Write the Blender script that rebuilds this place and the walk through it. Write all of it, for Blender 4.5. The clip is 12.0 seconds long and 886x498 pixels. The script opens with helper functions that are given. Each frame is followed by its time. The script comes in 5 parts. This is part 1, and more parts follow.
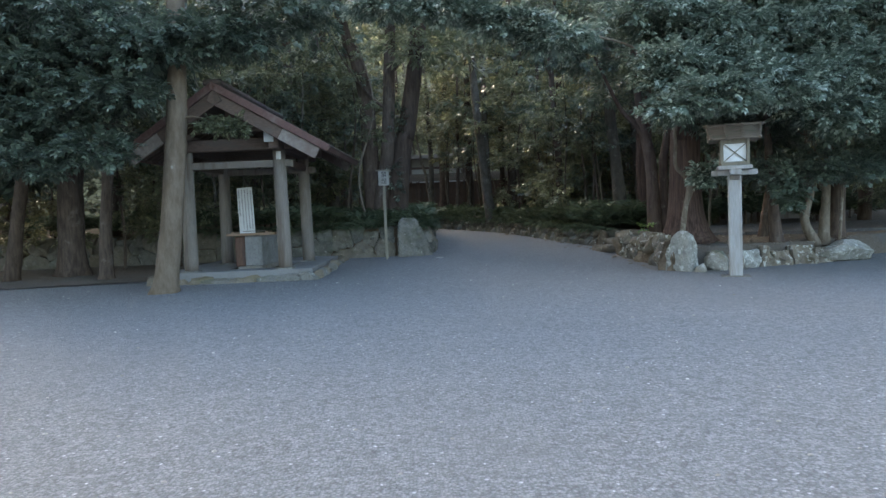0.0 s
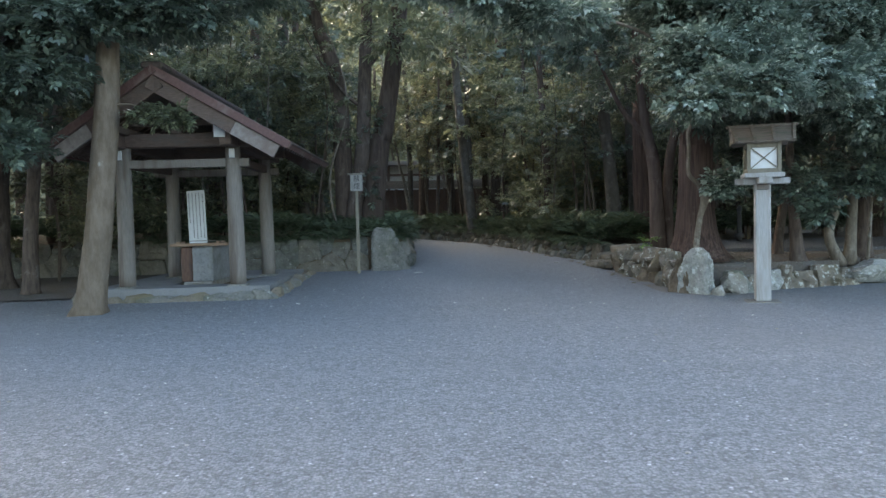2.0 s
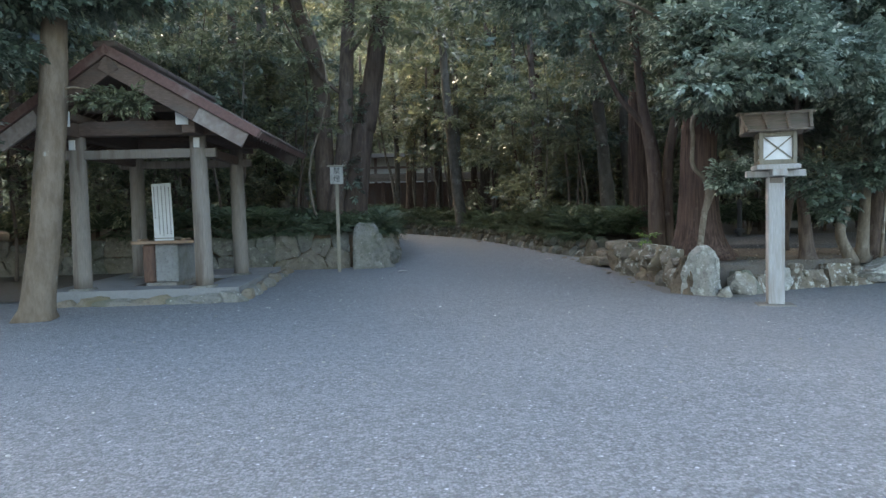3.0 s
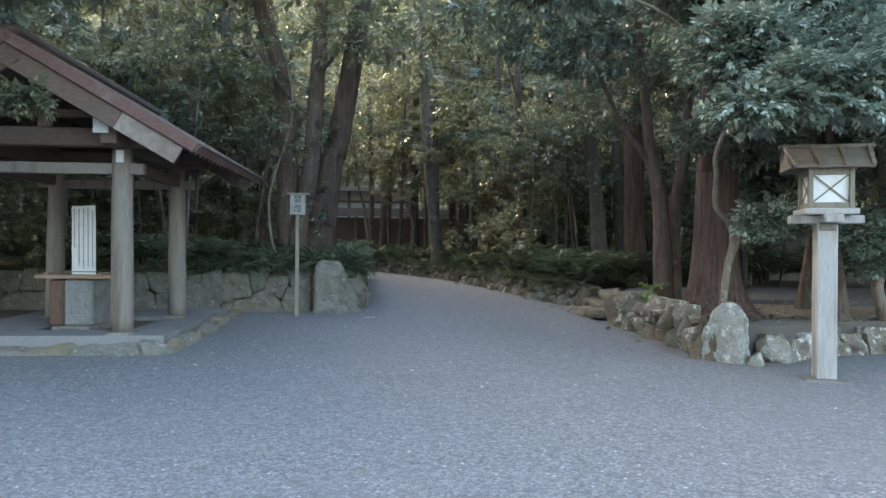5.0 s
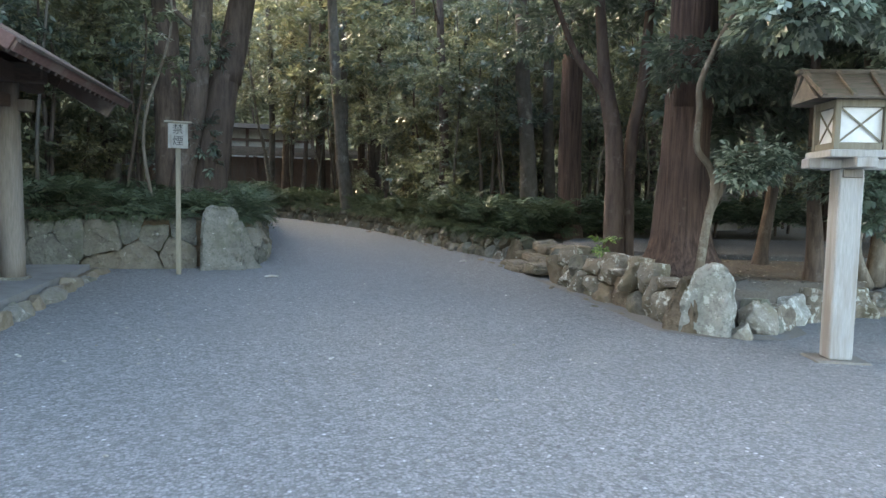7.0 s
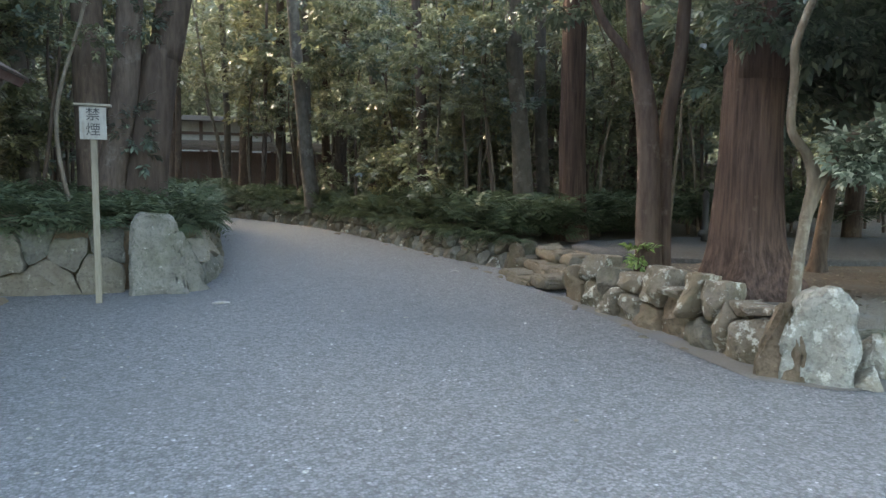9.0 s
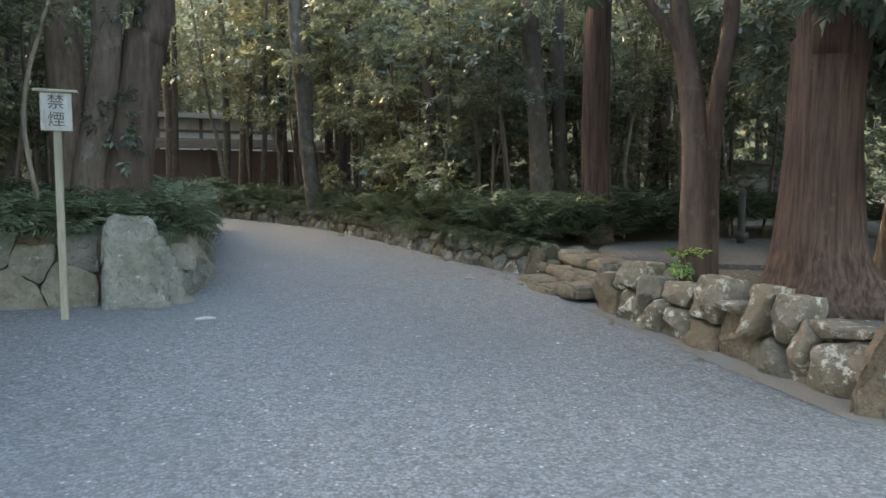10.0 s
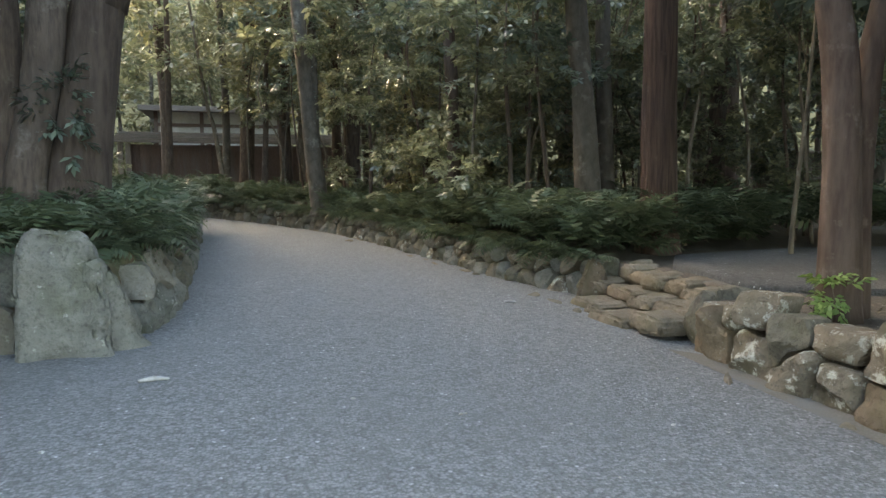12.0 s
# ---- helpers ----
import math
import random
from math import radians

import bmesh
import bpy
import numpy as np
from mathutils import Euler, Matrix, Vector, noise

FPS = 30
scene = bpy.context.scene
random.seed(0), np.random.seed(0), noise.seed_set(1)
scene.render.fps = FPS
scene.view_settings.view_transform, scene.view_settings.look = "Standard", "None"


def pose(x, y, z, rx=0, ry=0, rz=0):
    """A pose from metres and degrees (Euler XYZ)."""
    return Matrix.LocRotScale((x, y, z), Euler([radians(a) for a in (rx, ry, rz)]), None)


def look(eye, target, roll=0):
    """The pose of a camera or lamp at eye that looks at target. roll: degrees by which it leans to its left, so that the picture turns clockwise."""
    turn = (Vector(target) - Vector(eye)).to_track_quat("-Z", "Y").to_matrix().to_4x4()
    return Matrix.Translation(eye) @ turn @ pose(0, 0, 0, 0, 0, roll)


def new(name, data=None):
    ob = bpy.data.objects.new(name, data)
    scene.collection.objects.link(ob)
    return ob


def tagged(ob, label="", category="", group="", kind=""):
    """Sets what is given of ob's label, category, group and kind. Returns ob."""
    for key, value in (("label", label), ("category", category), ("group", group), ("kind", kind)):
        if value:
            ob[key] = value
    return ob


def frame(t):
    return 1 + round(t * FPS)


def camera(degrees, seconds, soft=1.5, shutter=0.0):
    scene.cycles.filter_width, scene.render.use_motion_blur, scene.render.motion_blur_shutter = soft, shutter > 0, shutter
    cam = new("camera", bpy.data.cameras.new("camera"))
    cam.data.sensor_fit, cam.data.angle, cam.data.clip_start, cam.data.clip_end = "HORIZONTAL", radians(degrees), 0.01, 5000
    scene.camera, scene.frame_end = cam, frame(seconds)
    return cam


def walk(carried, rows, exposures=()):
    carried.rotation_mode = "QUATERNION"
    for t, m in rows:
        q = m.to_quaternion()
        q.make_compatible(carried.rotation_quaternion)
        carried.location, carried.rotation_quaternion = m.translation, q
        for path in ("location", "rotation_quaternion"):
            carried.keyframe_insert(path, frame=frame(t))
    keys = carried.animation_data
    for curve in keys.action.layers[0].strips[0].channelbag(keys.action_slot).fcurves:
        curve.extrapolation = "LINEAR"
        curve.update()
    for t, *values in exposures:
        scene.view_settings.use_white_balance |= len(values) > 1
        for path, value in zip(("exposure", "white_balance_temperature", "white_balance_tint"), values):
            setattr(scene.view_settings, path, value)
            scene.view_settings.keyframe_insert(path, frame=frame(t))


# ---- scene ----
cam = camera(64.5, 12.0, soft=1.45)
METRES, EYE, TILT, LEAN, TURN = 12.2, 1.5, 0.0, 0.0, -1.7
ROWS = [
    (0.0, 0.0, 0.0, 0.0, -0.11, -2.91, 2.22),
    (0.5, -0.0006, 0.0378, -0.0007, 0.32, -2.6, 1.54),
    (1.0, -0.0005, 0.0745, -0.0007, -1.19, -2.34, 1.13),
    (1.5, -0.0002, 0.1129, 0.0016, -1.53, -2.32, 1.26),
    (2.0, -0.0011, 0.1522, 0.0025, -1.85, -2.27, 1.41),
    (2.5, 0.0043, 0.1927, 0.002, -2.77, -2.97, 2.01),
    (3.0, 0.0074, 0.2282, 0.0059, -2.71, -2.87, 1.42),
    (3.2, 0.0095, 0.2426, 0.0062, -2.5, -1.45, 0.75),
    (5.0, 0.0127, 0.3839, 0.0086, -4.8, 0.21, -0.57),
    (5.5, 0.0124, 0.4234, 0.0101, -5.21, 0.11, -1.09),
    (6.0, 0.0101, 0.4659, 0.0109, -7.16, -1.06, -1.59),
    (6.5, 0.0115, 0.5097, 0.0105, -10.51, -2.85, -0.93),
    (7.0, 0.0091, 0.5506, 0.0103, -12.61, -4.21, -1.28),
    (9.0, 0.0171, 0.7317, 0.0173, -15.63, -4.75, -0.45),
    (9.5, 0.0221, 0.7751, 0.017, -15.48, -4.65, -0.55),
    (10.0, 0.0305, 0.8192, 0.0163, -15.28, -4.82, -0.25),
    (10.5, 0.0393, 0.8613, 0.0164, -15.23, -5.06, -0.34),
    (11.0, 0.0431, 0.9058, 0.0178, -15.81, -5.43, -0.37),
    (11.5, 0.0498, 0.9479, 0.02, -15.68, -5.6, -0.29),
    (12.0, 0.0542, 0.9952, 0.0211, -14.53, -5.2, -0.01),
]
walk(cam, [(t, pose(0, 0, EYE, TILT, LEAN, TURN) @ pose(METRES * x, METRES * y, METRES * z, 90 + pitch, roll, yaw)) for t, x, y, z, yaw, pitch, roll in ROWS],
     exposures=[(0.0, 3.02, 6950, 8), (5.0, 3.64, 7450, 9), (9.0, 3.92, 7850, 8), (12.0, 4.05, 8450, 8)])

# ---- light ----
SUN_ELEVATION, SUN_AZIMUTH = 26.0, -40.0
world = bpy.data.worlds.new("evening_sky")
scene.world = world
world.use_nodes = True
sky = world.node_tree.nodes.new("ShaderNodeTexSky")
sky.sky_type = "NISHITA"
sky.sun_disc = False
sky.sun_elevation = radians(SUN_ELEVATION)
sky.sun_rotation = radians(SUN_AZIMUTH)
sky.air_density, sky.dust_density, sky.ozone_density = 1.0, 2.5, 1.5
world.node_tree.links.new(sky.outputs[0], world.node_tree.nodes["Background"].inputs[0])
world.node_tree.nodes["Background"].inputs[1].default_value = 0.14
sun = new("sun", bpy.data.lights.new("sun", "SUN"))
sun.data.energy, sun.data.angle, sun.data.color = 0.95, radians(26), (1.0, 0.84, 0.64)
az = radians(SUN_AZIMUTH)
sun_from = Vector((math.sin(az) * math.cos(radians(SUN_ELEVATION)), math.cos(az) * math.cos(radians(SUN_ELEVATION)), math.sin(radians(SUN_ELEVATION))))
sun.matrix_world = look(sun_from * 100, (0, 0, 0))


# ---- materials ----
def mix_color(nt, fac, a, b):
    n = nt.nodes.new("ShaderNodeMix")
    n.data_type = "RGBA"
    nt.links.new(fac, n.inputs["Factor"])
    for key, v in (("A", a), ("B", b)):
        socket = [s for s in n.inputs if s.name == key and s.type == "RGBA"][0]
        if isinstance(v, tuple):
            socket.default_value = (*v, 1)
        else:
            nt.links.new(v, socket)
    return [s for s in n.outputs if s.type == "RGBA"][0]


def ramp(nt, value, lo, hi):
    n = nt.nodes.new("ShaderNodeMapRange")
    n.clamp = True
    n.inputs[1].default_value, n.inputs[2].default_value = lo, hi
    nt.links.new(value, n.inputs[0])
    return n.outputs[0]


def coords(nt, world_space, stretch):
    m = nt.nodes.new("ShaderNodeMapping")
    m.inputs["Scale"].default_value = stretch
    if world_space:
        g = nt.nodes.new("ShaderNodeNewGeometry")
        nt.links.new(g.outputs["Position"], m.inputs["Vector"])
    else:
        c = nt.nodes.new("ShaderNodeTexCoord")
        o = nt.nodes.new("ShaderNodeObjectInfo")
        a = nt.nodes.new("ShaderNodeVectorMath")
        a.operation = "MULTIPLY_ADD"
        nt.links.new(o.outputs["Random"], a.inputs[0])
        a.inputs[1].default_value = (37, 51, 23)
        nt.links.new(c.outputs["Object"], a.inputs[2])
        nt.links.new(a.outputs[0], m.inputs["Vector"])
    return m.outputs[0]


def noise_tex(nt, vec, scale, detail=6, rough=0.6):
    n = nt.nodes.new("ShaderNodeTexNoise")
    n.inputs["Scale"].default_value, n.inputs["Detail"].default_value, n.inputs["Roughness"].default_value = scale, detail, rough
    nt.links.new(vec, n.inputs["Vector"])
    return n.outputs["Fac"]


def voronoi(nt, vec, scale, out="Distance"):
    n = nt.nodes.new("ShaderNodeTexVoronoi")
    n.inputs["Scale"].default_value = scale
    nt.links.new(vec, n.inputs["Vector"])
    return n.outputs[out]


def bump(nt, bsdf, height, strength, distance):
    b = nt.nodes.new("ShaderNodeBump")
    b.inputs["Strength"].default_value, b.inputs["Distance"].default_value = strength, distance
    nt.links.new(height, b.inputs["Height"])
    nt.links.new(b.outputs[0], bsdf.inputs["Normal"])


def begin(name, rough, spec=0.4):
    m = bpy.data.materials.new(name)
    m.use_nodes = True
    bsdf = m.node_tree.nodes["Principled BSDF"]
    bsdf.inputs["Roughness"].default_value = rough
    bsdf.inputs["Specular IOR Level"].default_value = spec
    return m, m.node_tree, bsdf


def weathered(name, a, b, stain, rough=0.85, grain=40.0, patch=1.6, stretch=(1, 1, 1), relief=0.012, stain_from=0.52, world_space=False, spec=0.3):
    """A worn surface: two base tones by fine grain, and larger stains."""
    m, nt, bsdf = begin(name, rough, spec)
    vec = coords(nt, world_space, stretch)
    fine = noise_tex(nt, vec, grain, 5, 0.65)
    broad = noise_tex(nt, vec, patch, 4, 0.6)
    tone = mix_color(nt, ramp(nt, fine, 0.32, 0.68), a, b)
    out = mix_color(nt, ramp(nt, broad, stain_from, stain_from + 0.16), tone, stain)
    nt.links.new(out, bsdf.inputs["Base Color"])
    bump(nt, bsdf, fine, 0.7, relief)
    return m


def gravel(name, dark, pale, earth, scale=55.0):
    m, nt, bsdf = begin(name, 0.8, 0.35)
    vec = coords(nt, True, (1, 1, 1))
    cell = voronoi(nt, vec, scale, "Color")
    sep = nt.nodes.new("ShaderNodeSeparateColor")
    nt.links.new(cell, sep.inputs[0])
    edge = voronoi(nt, vec, scale)
    tone = mix_color(nt, sep.outputs[0], dark, pale)
    tone = mix_color(nt, ramp(nt, sep.outputs[1], 0.99, 0.996), tone, (0.42, 0.43, 0.44))
    tone = mix_color(nt, ramp(nt, edge, 0.45, 0.95), tone, (0.09, 0.09, 0.09))
    coarse = noise_tex(nt, vec, 13.0, 6, 0.75)
    tone = mix_color(nt, ramp(nt, coarse, 0.48, 0.7), tone, tuple(v * 0.75 for v in dark))
    broad = noise_tex(nt, vec, 0.35, 5, 0.6)
    tone = mix_color(nt, ramp(nt, broad, 0.52, 0.85), tone, earth)
    nt.links.new(tone, bsdf.inputs["Base Color"])
    add = nt.nodes.new("ShaderNodeMath")
    add.operation = "MULTIPLY_ADD"
    nt.links.new(coarse, add.inputs[0])
    add.inputs[1].default_value = 2.0
    nt.links.new(edge, add.inputs[2])
    bump(nt, bsdf, add.outputs[0], 0.85, 0.015)
    return m


def stone(name, a, b, lichen, moss, amount=0.56):
    m, nt, bsdf = begin(name, 0.9, 0.25)
    vec = coords(nt, True, (1, 1, 1))
    fine = noise_tex(nt, vec, 26, 8, 0.7)
    mid = noise_tex(nt, vec, 4.5, 6, 0.65)
    tone = mix_color(nt, ramp(nt, mid, 0.35, 0.65), a, b)
    tone = mix_color(nt, ramp(nt, fine, 0.5, 0.72), tone, tuple(v * 0.55 for v in a))
    spots = noise_tex(nt, vec, 8.5, 8, 0.72)
    tone = mix_color(nt, ramp(nt, noise_tex(nt, vec, 2.3, 5, 0.6), 0.5, 0.66), tone, moss)
    tone = mix_color(nt, ramp(nt, spots, amount, amount + 0.07), tone, lichen)
    info = nt.nodes.new("ShaderNodeObjectInfo")
    tone = mix_color(nt, ramp(nt, info.outputs["Random"], 0.55, 1.6), tone, (0.2, 0.15, 0.1))
    nt.links.new(tone, bsdf.inputs["Base Color"])
    rough = nt.nodes.new("ShaderNodeMath")
    rough.operation = "MULTIPLY_ADD"
    nt.links.new(fine, rough.inputs[0])
    rough.inputs[1].default_value = 0.45
    nt.links.new(mid, rough.inputs[2])
    bump(nt, bsdf, rough.outputs[0], 1.0, 0.07)
    return m


def bark(name, a, b, pale, stretch=(9, 9, 1.1), amount=0.58, relief=0.05):
    m, nt, bsdf = begin(name, 0.92, 0.2)
    vec = coords(nt, True, stretch)
    ridges = noise_tex(nt, vec, 2.2, 7, 0.65)
    vec2 = coords(nt, True, (1, 1, 1))
    blotch = noise_tex(nt, vec2, 3.0, 7, 0.7)
    tone = mix_color(nt, ramp(nt, ridges, 0.36, 0.62), a, b)
    tone = mix_color(nt, ramp(nt, blotch, amount, amount + 0.1), tone, pale)
    nt.links.new(tone, bsdf.inputs["Base Color"])
    bump(nt, bsdf, ridges, 0.9, relief)
    return m


def foliage(name, dark, mid, bright, rough=0.42, through_light=0.3, share=0.9, gloss=0.5):
    m, nt, bsdf = begin(name, rough, gloss)
    g = nt.nodes.new("ShaderNodeNewGeometry")
    r = g.outputs["Random Per Island"]
    tone = mix_color(nt, r, dark, mid)
    patch = noise_tex(nt, coords(nt, True, (1, 1, 1)), 0.9, 3, 0.5)
    tone = mix_color(nt, ramp(nt, patch, 0.4, 0.75), tone, mid)
    tone = mix_color(nt, ramp(nt, r, share, share + 0.05), tone, bright)
    nt.links.new(tone, bsdf.inputs["Base Color"])
    t = nt.nodes.new("ShaderNodeBsdfTranslucent")
    nt.links.new(tone, t.inputs["Color"])
    mix = nt.nodes.new("ShaderNodeMixShader")
    mix.inputs[0].default_value = through_light
    nt.links.new(bsdf.outputs[0], mix.inputs[1])
    nt.links.new(t.outputs[0], mix.inputs[2])
    nt.links.new(mix.outputs[0], nt.nodes["Material Output"].inputs["Surface"])
    return m


def plain(name, color, rough=0.7, spec=0.4):
    m, nt, bsdf = begin(name, rough, spec)
    vec = coords(nt, False, (1, 1, 1))
    tone = mix_color(nt, ramp(nt, noise_tex(nt, vec, 9, 5, 0.6), 0.35, 0.75), color, tuple(v * 0.82 for v in color))
    nt.links.new(tone, bsdf.inputs["Base Color"])
    return m


GRAVEL = gravel("gravel", (0.122, 0.128, 0.13), (0.24, 0.251, 0.254), (0.135, 0.138, 0.137), 50.0)
# earthier copy of the gravel, its colour darkened to carry the trees' shade
SHADED_GRAVEL = gravel("shaded_earthy_gravel", (0.055, 0.054, 0.053), (0.115, 0.113, 0.112), (0.07, 0.063, 0.055), 60.0)
EARTH = weathered("earth", (0.07, 0.058, 0.046), (0.125, 0.105, 0.085), (0.10, 0.095, 0.088), 0.95, 30, 1.1, relief=0.03, world_space=True)
DAMP = weathered("damp_sand", (0.125, 0.112, 0.094), (0.18, 0.168, 0.148), (0.15, 0.152, 0.15), 0.9, 60, 2.0, relief=0.01, world_space=True)
LEAF_LITTER = weathered("leaf_litter", (0.08, 0.06, 0.042), (0.16, 0.11, 0.07), (0.07, 0.08, 0.045), 0.95, 24, 1.4, relief=0.04, world_space=True)
ROCK = stone("lichen_rock", (0.14, 0.117, 0.092), (0.235, 0.2, 0.158), (0.46, 0.455, 0.40), (0.13, 0.112, 0.074), 0.53)
ROCK_BROWN = stone("rusty_brown_rock", (0.12, 0.088, 0.062), (0.2, 0.155, 0.112), (0.4, 0.39, 0.34), (0.11, 0.095, 0.06), 0.6)
ROCK_WHITE = stone("white_rock", (0.24, 0.235, 0.21), (0.34, 0.335, 0.305), (0.48, 0.48, 0.445), (0.19, 0.182, 0.14), 0.53)
ROCK_DARK = stone("mossy_rock", (0.11, 0.10, 0.08), (0.185, 0.165, 0.132), (0.32, 0.32, 0.27), (0.09, 0.092, 0.058), 0.62)
ROCK_GREY = stone("grey_rock", (0.145, 0.142, 0.126), (0.215, 0.21, 0.186), (0.36, 0.365, 0.325), (0.12, 0.124, 0.092), 0.61)
# grey rock with the left walls' shade darkened into its tones
ROCK_SHADY = stone("shaded_grey_green_rock", (0.105, 0.104, 0.092), (0.17, 0.168, 0.15), (0.3, 0.305, 0.27), (0.085, 0.092, 0.066), 0.6)
SLAB = stone("tan_slab", (0.152, 0.128, 0.098), (0.235, 0.203, 0.16), (0.35, 0.325, 0.27), (0.15, 0.13, 0.085), 0.64)
PAVING = weathered("platform_surface", (0.15, 0.15, 0.148), (0.2, 0.2, 0.197), (0.128, 0.126, 0.12), 0.9, 70, 1.3, relief=0.006, world_space=True)
PILLAR = weathered("weathered_pillar_wood", (0.128, 0.111, 0.096), (0.183, 0.162, 0.143), (0.102, 0.081, 0.066), 0.8, 9, 0.8, (8, 8, 0.8), 0.006)
BEAM = weathered("brown_beam_wood", (0.075, 0.05, 0.04), (0.125, 0.088, 0.07), (0.09, 0.073, 0.062), 0.8, 9, 0.9, (1.2, 6, 6), 0.006)
FASCIA = weathered("red_brown_fascia", (0.086, 0.045, 0.041), (0.126, 0.072, 0.063), (0.144, 0.104, 0.090), 0.7, 9, 0.9, (3, 3, 3), 0.004)
BARGE = weathered("pale_bargeboard", (0.170, 0.140, 0.123), (0.255, 0.225, 0.204), (0.111, 0.076, 0.064), 0.75, 10, 0.7, (1.2, 4, 1.2), 0.005, 0.46)
SHINGLE = weathered("cypress_bark_shingle", (0.062, 0.046, 0.042), (0.11, 0.085, 0.076), (0.055, 0.053, 0.043), 0.9, 14, 1.2, (1.5, 6, 1.5), 0.02)
LANTERN_WOOD = weathered("silvered_wood", (0.26, 0.253, 0.245), (0.35, 0.342, 0.332), (0.225, 0.2, 0.178), 0.8, 9, 1.0, (7, 7, 0.8), 0.005)
LANTERN_ROOF = weathered("lantern_roof_board", (0.115, 0.095, 0.08), (0.195, 0.165, 0.14), (0.10, 0.102, 0.076), 0.85, 9, 1.6, (1, 7, 7), 0.008)
PAPER = plain("white_lantern_pane", (0.648, 0.657, 0.666), 0.55)
WHITE = plain("white_paint", (0.527, 0.535, 0.535), 0.6)
SIGN_WHITE = weathered("weathered_white_board", (0.20, 0.195, 0.178), (0.26, 0.255, 0.235), (0.17, 0.16, 0.14), 0.7, 12, 4.0, (3, 3, 1), 0.002)
INK = plain("black_ink", (0.03, 0.03, 0.032), 0.6)
SIGN_WOOD = weathered("pale_sign_wood", (0.153, 0.137, 0.106), (0.211, 0.191, 0.151), (0.126, 0.113, 0.086), 0.8, 9, 1.0, (8, 8, 0.8), 0.004)
BASIN_STONE = stone("basin_granite", (0.187, 0.191, 0.187), (0.238, 0.242, 0.238), (0.289, 0.297, 0.289), (0.136, 0.136, 0.119), 0.68)
RUST = weathered("rust_stained_stone", (0.075, 0.042, 0.03), (0.125, 0.072, 0.052), (0.06, 0.04, 0.033), 0.8, 8, 2.0, (4, 4, 1), 0.008)
CEDAR_BOARD = weathered("new_cedar_wood", (0.19, 0.122, 0.08), (0.26, 0.175, 0.118), (0.15, 0.10, 0.07), 0.75, 8, 1.5, (1, 8, 8), 0.003)
CEDAR_BARK = bark("red_cedar_bark", (0.042, 0.027, 0.022), (0.108, 0.07, 0.056), (0.125, 0.096, 0.08), (11, 11, 0.55), 0.62, 0.08)
BROWN_BARK = bark("brown_bark", (0.055, 0.041, 0.034), (0.105, 0.08, 0.065), (0.14, 0.122, 0.103), (8, 8, 1.6), 0.56, 0.03)
RED_BARK = bark("red_brown_smooth_bark", (0.062, 0.041, 0.033), (0.108, 0.077, 0.062), (0.145, 0.117, 0.098), (5, 5, 0.9), 0.58, 0.02)
TRUNK_RED = bark("dark_red_brown_bark", (0.045, 0.032, 0.026), (0.085, 0.063, 0.051), (0.115, 0.094, 0.078), (6, 6, 1.0), 0.62, 0.04)
GREY_BARK = bark("grey_mottled_bark", (0.066, 0.056, 0.046), (0.11, 0.096, 0.079), (0.175, 0.163, 0.136), (4, 4, 2.0), 0.57, 0.02)
MOSSY_BARK = bark("mossy_grey_bark", (0.105, 0.08, 0.057), (0.155, 0.122, 0.092), (0.29, 0.275, 0.235), (5, 5, 1.8), 0.64, 0.02)
DARK_BARK = bark("dark_bark", (0.048, 0.034, 0.026), (0.092, 0.067, 0.052), (0.12, 0.10, 0.08), (7, 7, 1.6), 0.6, 0.03)
PALE_BARK = bark("pale_smooth_bark", (0.095, 0.077, 0.058), (0.165, 0.138, 0.107), (0.24, 0.22, 0.185), (6, 6, 2.0), 0.56, 0.02)
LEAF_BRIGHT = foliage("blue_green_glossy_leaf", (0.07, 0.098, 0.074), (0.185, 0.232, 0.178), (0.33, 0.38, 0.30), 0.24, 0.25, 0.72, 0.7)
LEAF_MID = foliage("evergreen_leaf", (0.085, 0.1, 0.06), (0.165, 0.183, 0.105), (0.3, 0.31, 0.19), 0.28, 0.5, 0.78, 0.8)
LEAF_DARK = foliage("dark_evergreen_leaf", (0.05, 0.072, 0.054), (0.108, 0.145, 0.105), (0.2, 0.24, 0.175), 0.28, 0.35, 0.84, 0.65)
LEAF_WARM = foliage("olive_green_leaf", (0.10, 0.105, 0.055), (0.18, 0.18, 0.092), (0.30, 0.285, 0.155), 0.28, 0.5, 0.75, 0.8)
LEAF_FRESH = foliage("fresh_green_leaf", (0.1, 0.17, 0.05), (0.2, 0.3, 0.09), (0.28, 0.38, 0.13), 0.4, 0.4, 0.8)
FERN = foliage("fern_frond", (0.045, 0.066, 0.038), (0.085, 0.112, 0.064), (0.14, 0.16, 0.095), 0.55, 0.3, 0.88, 0.25)
DRY_LEAF = foliage("dry_leaf", (0.085, 0.068, 0.05), (0.15, 0.125, 0.095), (0.3, 0.28, 0.23), 0.7, 0.1, 0.85)
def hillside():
    m, nt, bsdf = begin("glowing_haze_backdrop", 0.95, 0.1)
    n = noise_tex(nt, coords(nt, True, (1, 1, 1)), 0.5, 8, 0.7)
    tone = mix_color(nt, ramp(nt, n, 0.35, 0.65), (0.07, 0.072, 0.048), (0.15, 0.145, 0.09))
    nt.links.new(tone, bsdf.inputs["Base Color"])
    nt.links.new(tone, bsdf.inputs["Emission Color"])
    # faint glow put on the backdrop as haze, lifting dark gaps between trees
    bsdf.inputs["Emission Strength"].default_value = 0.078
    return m


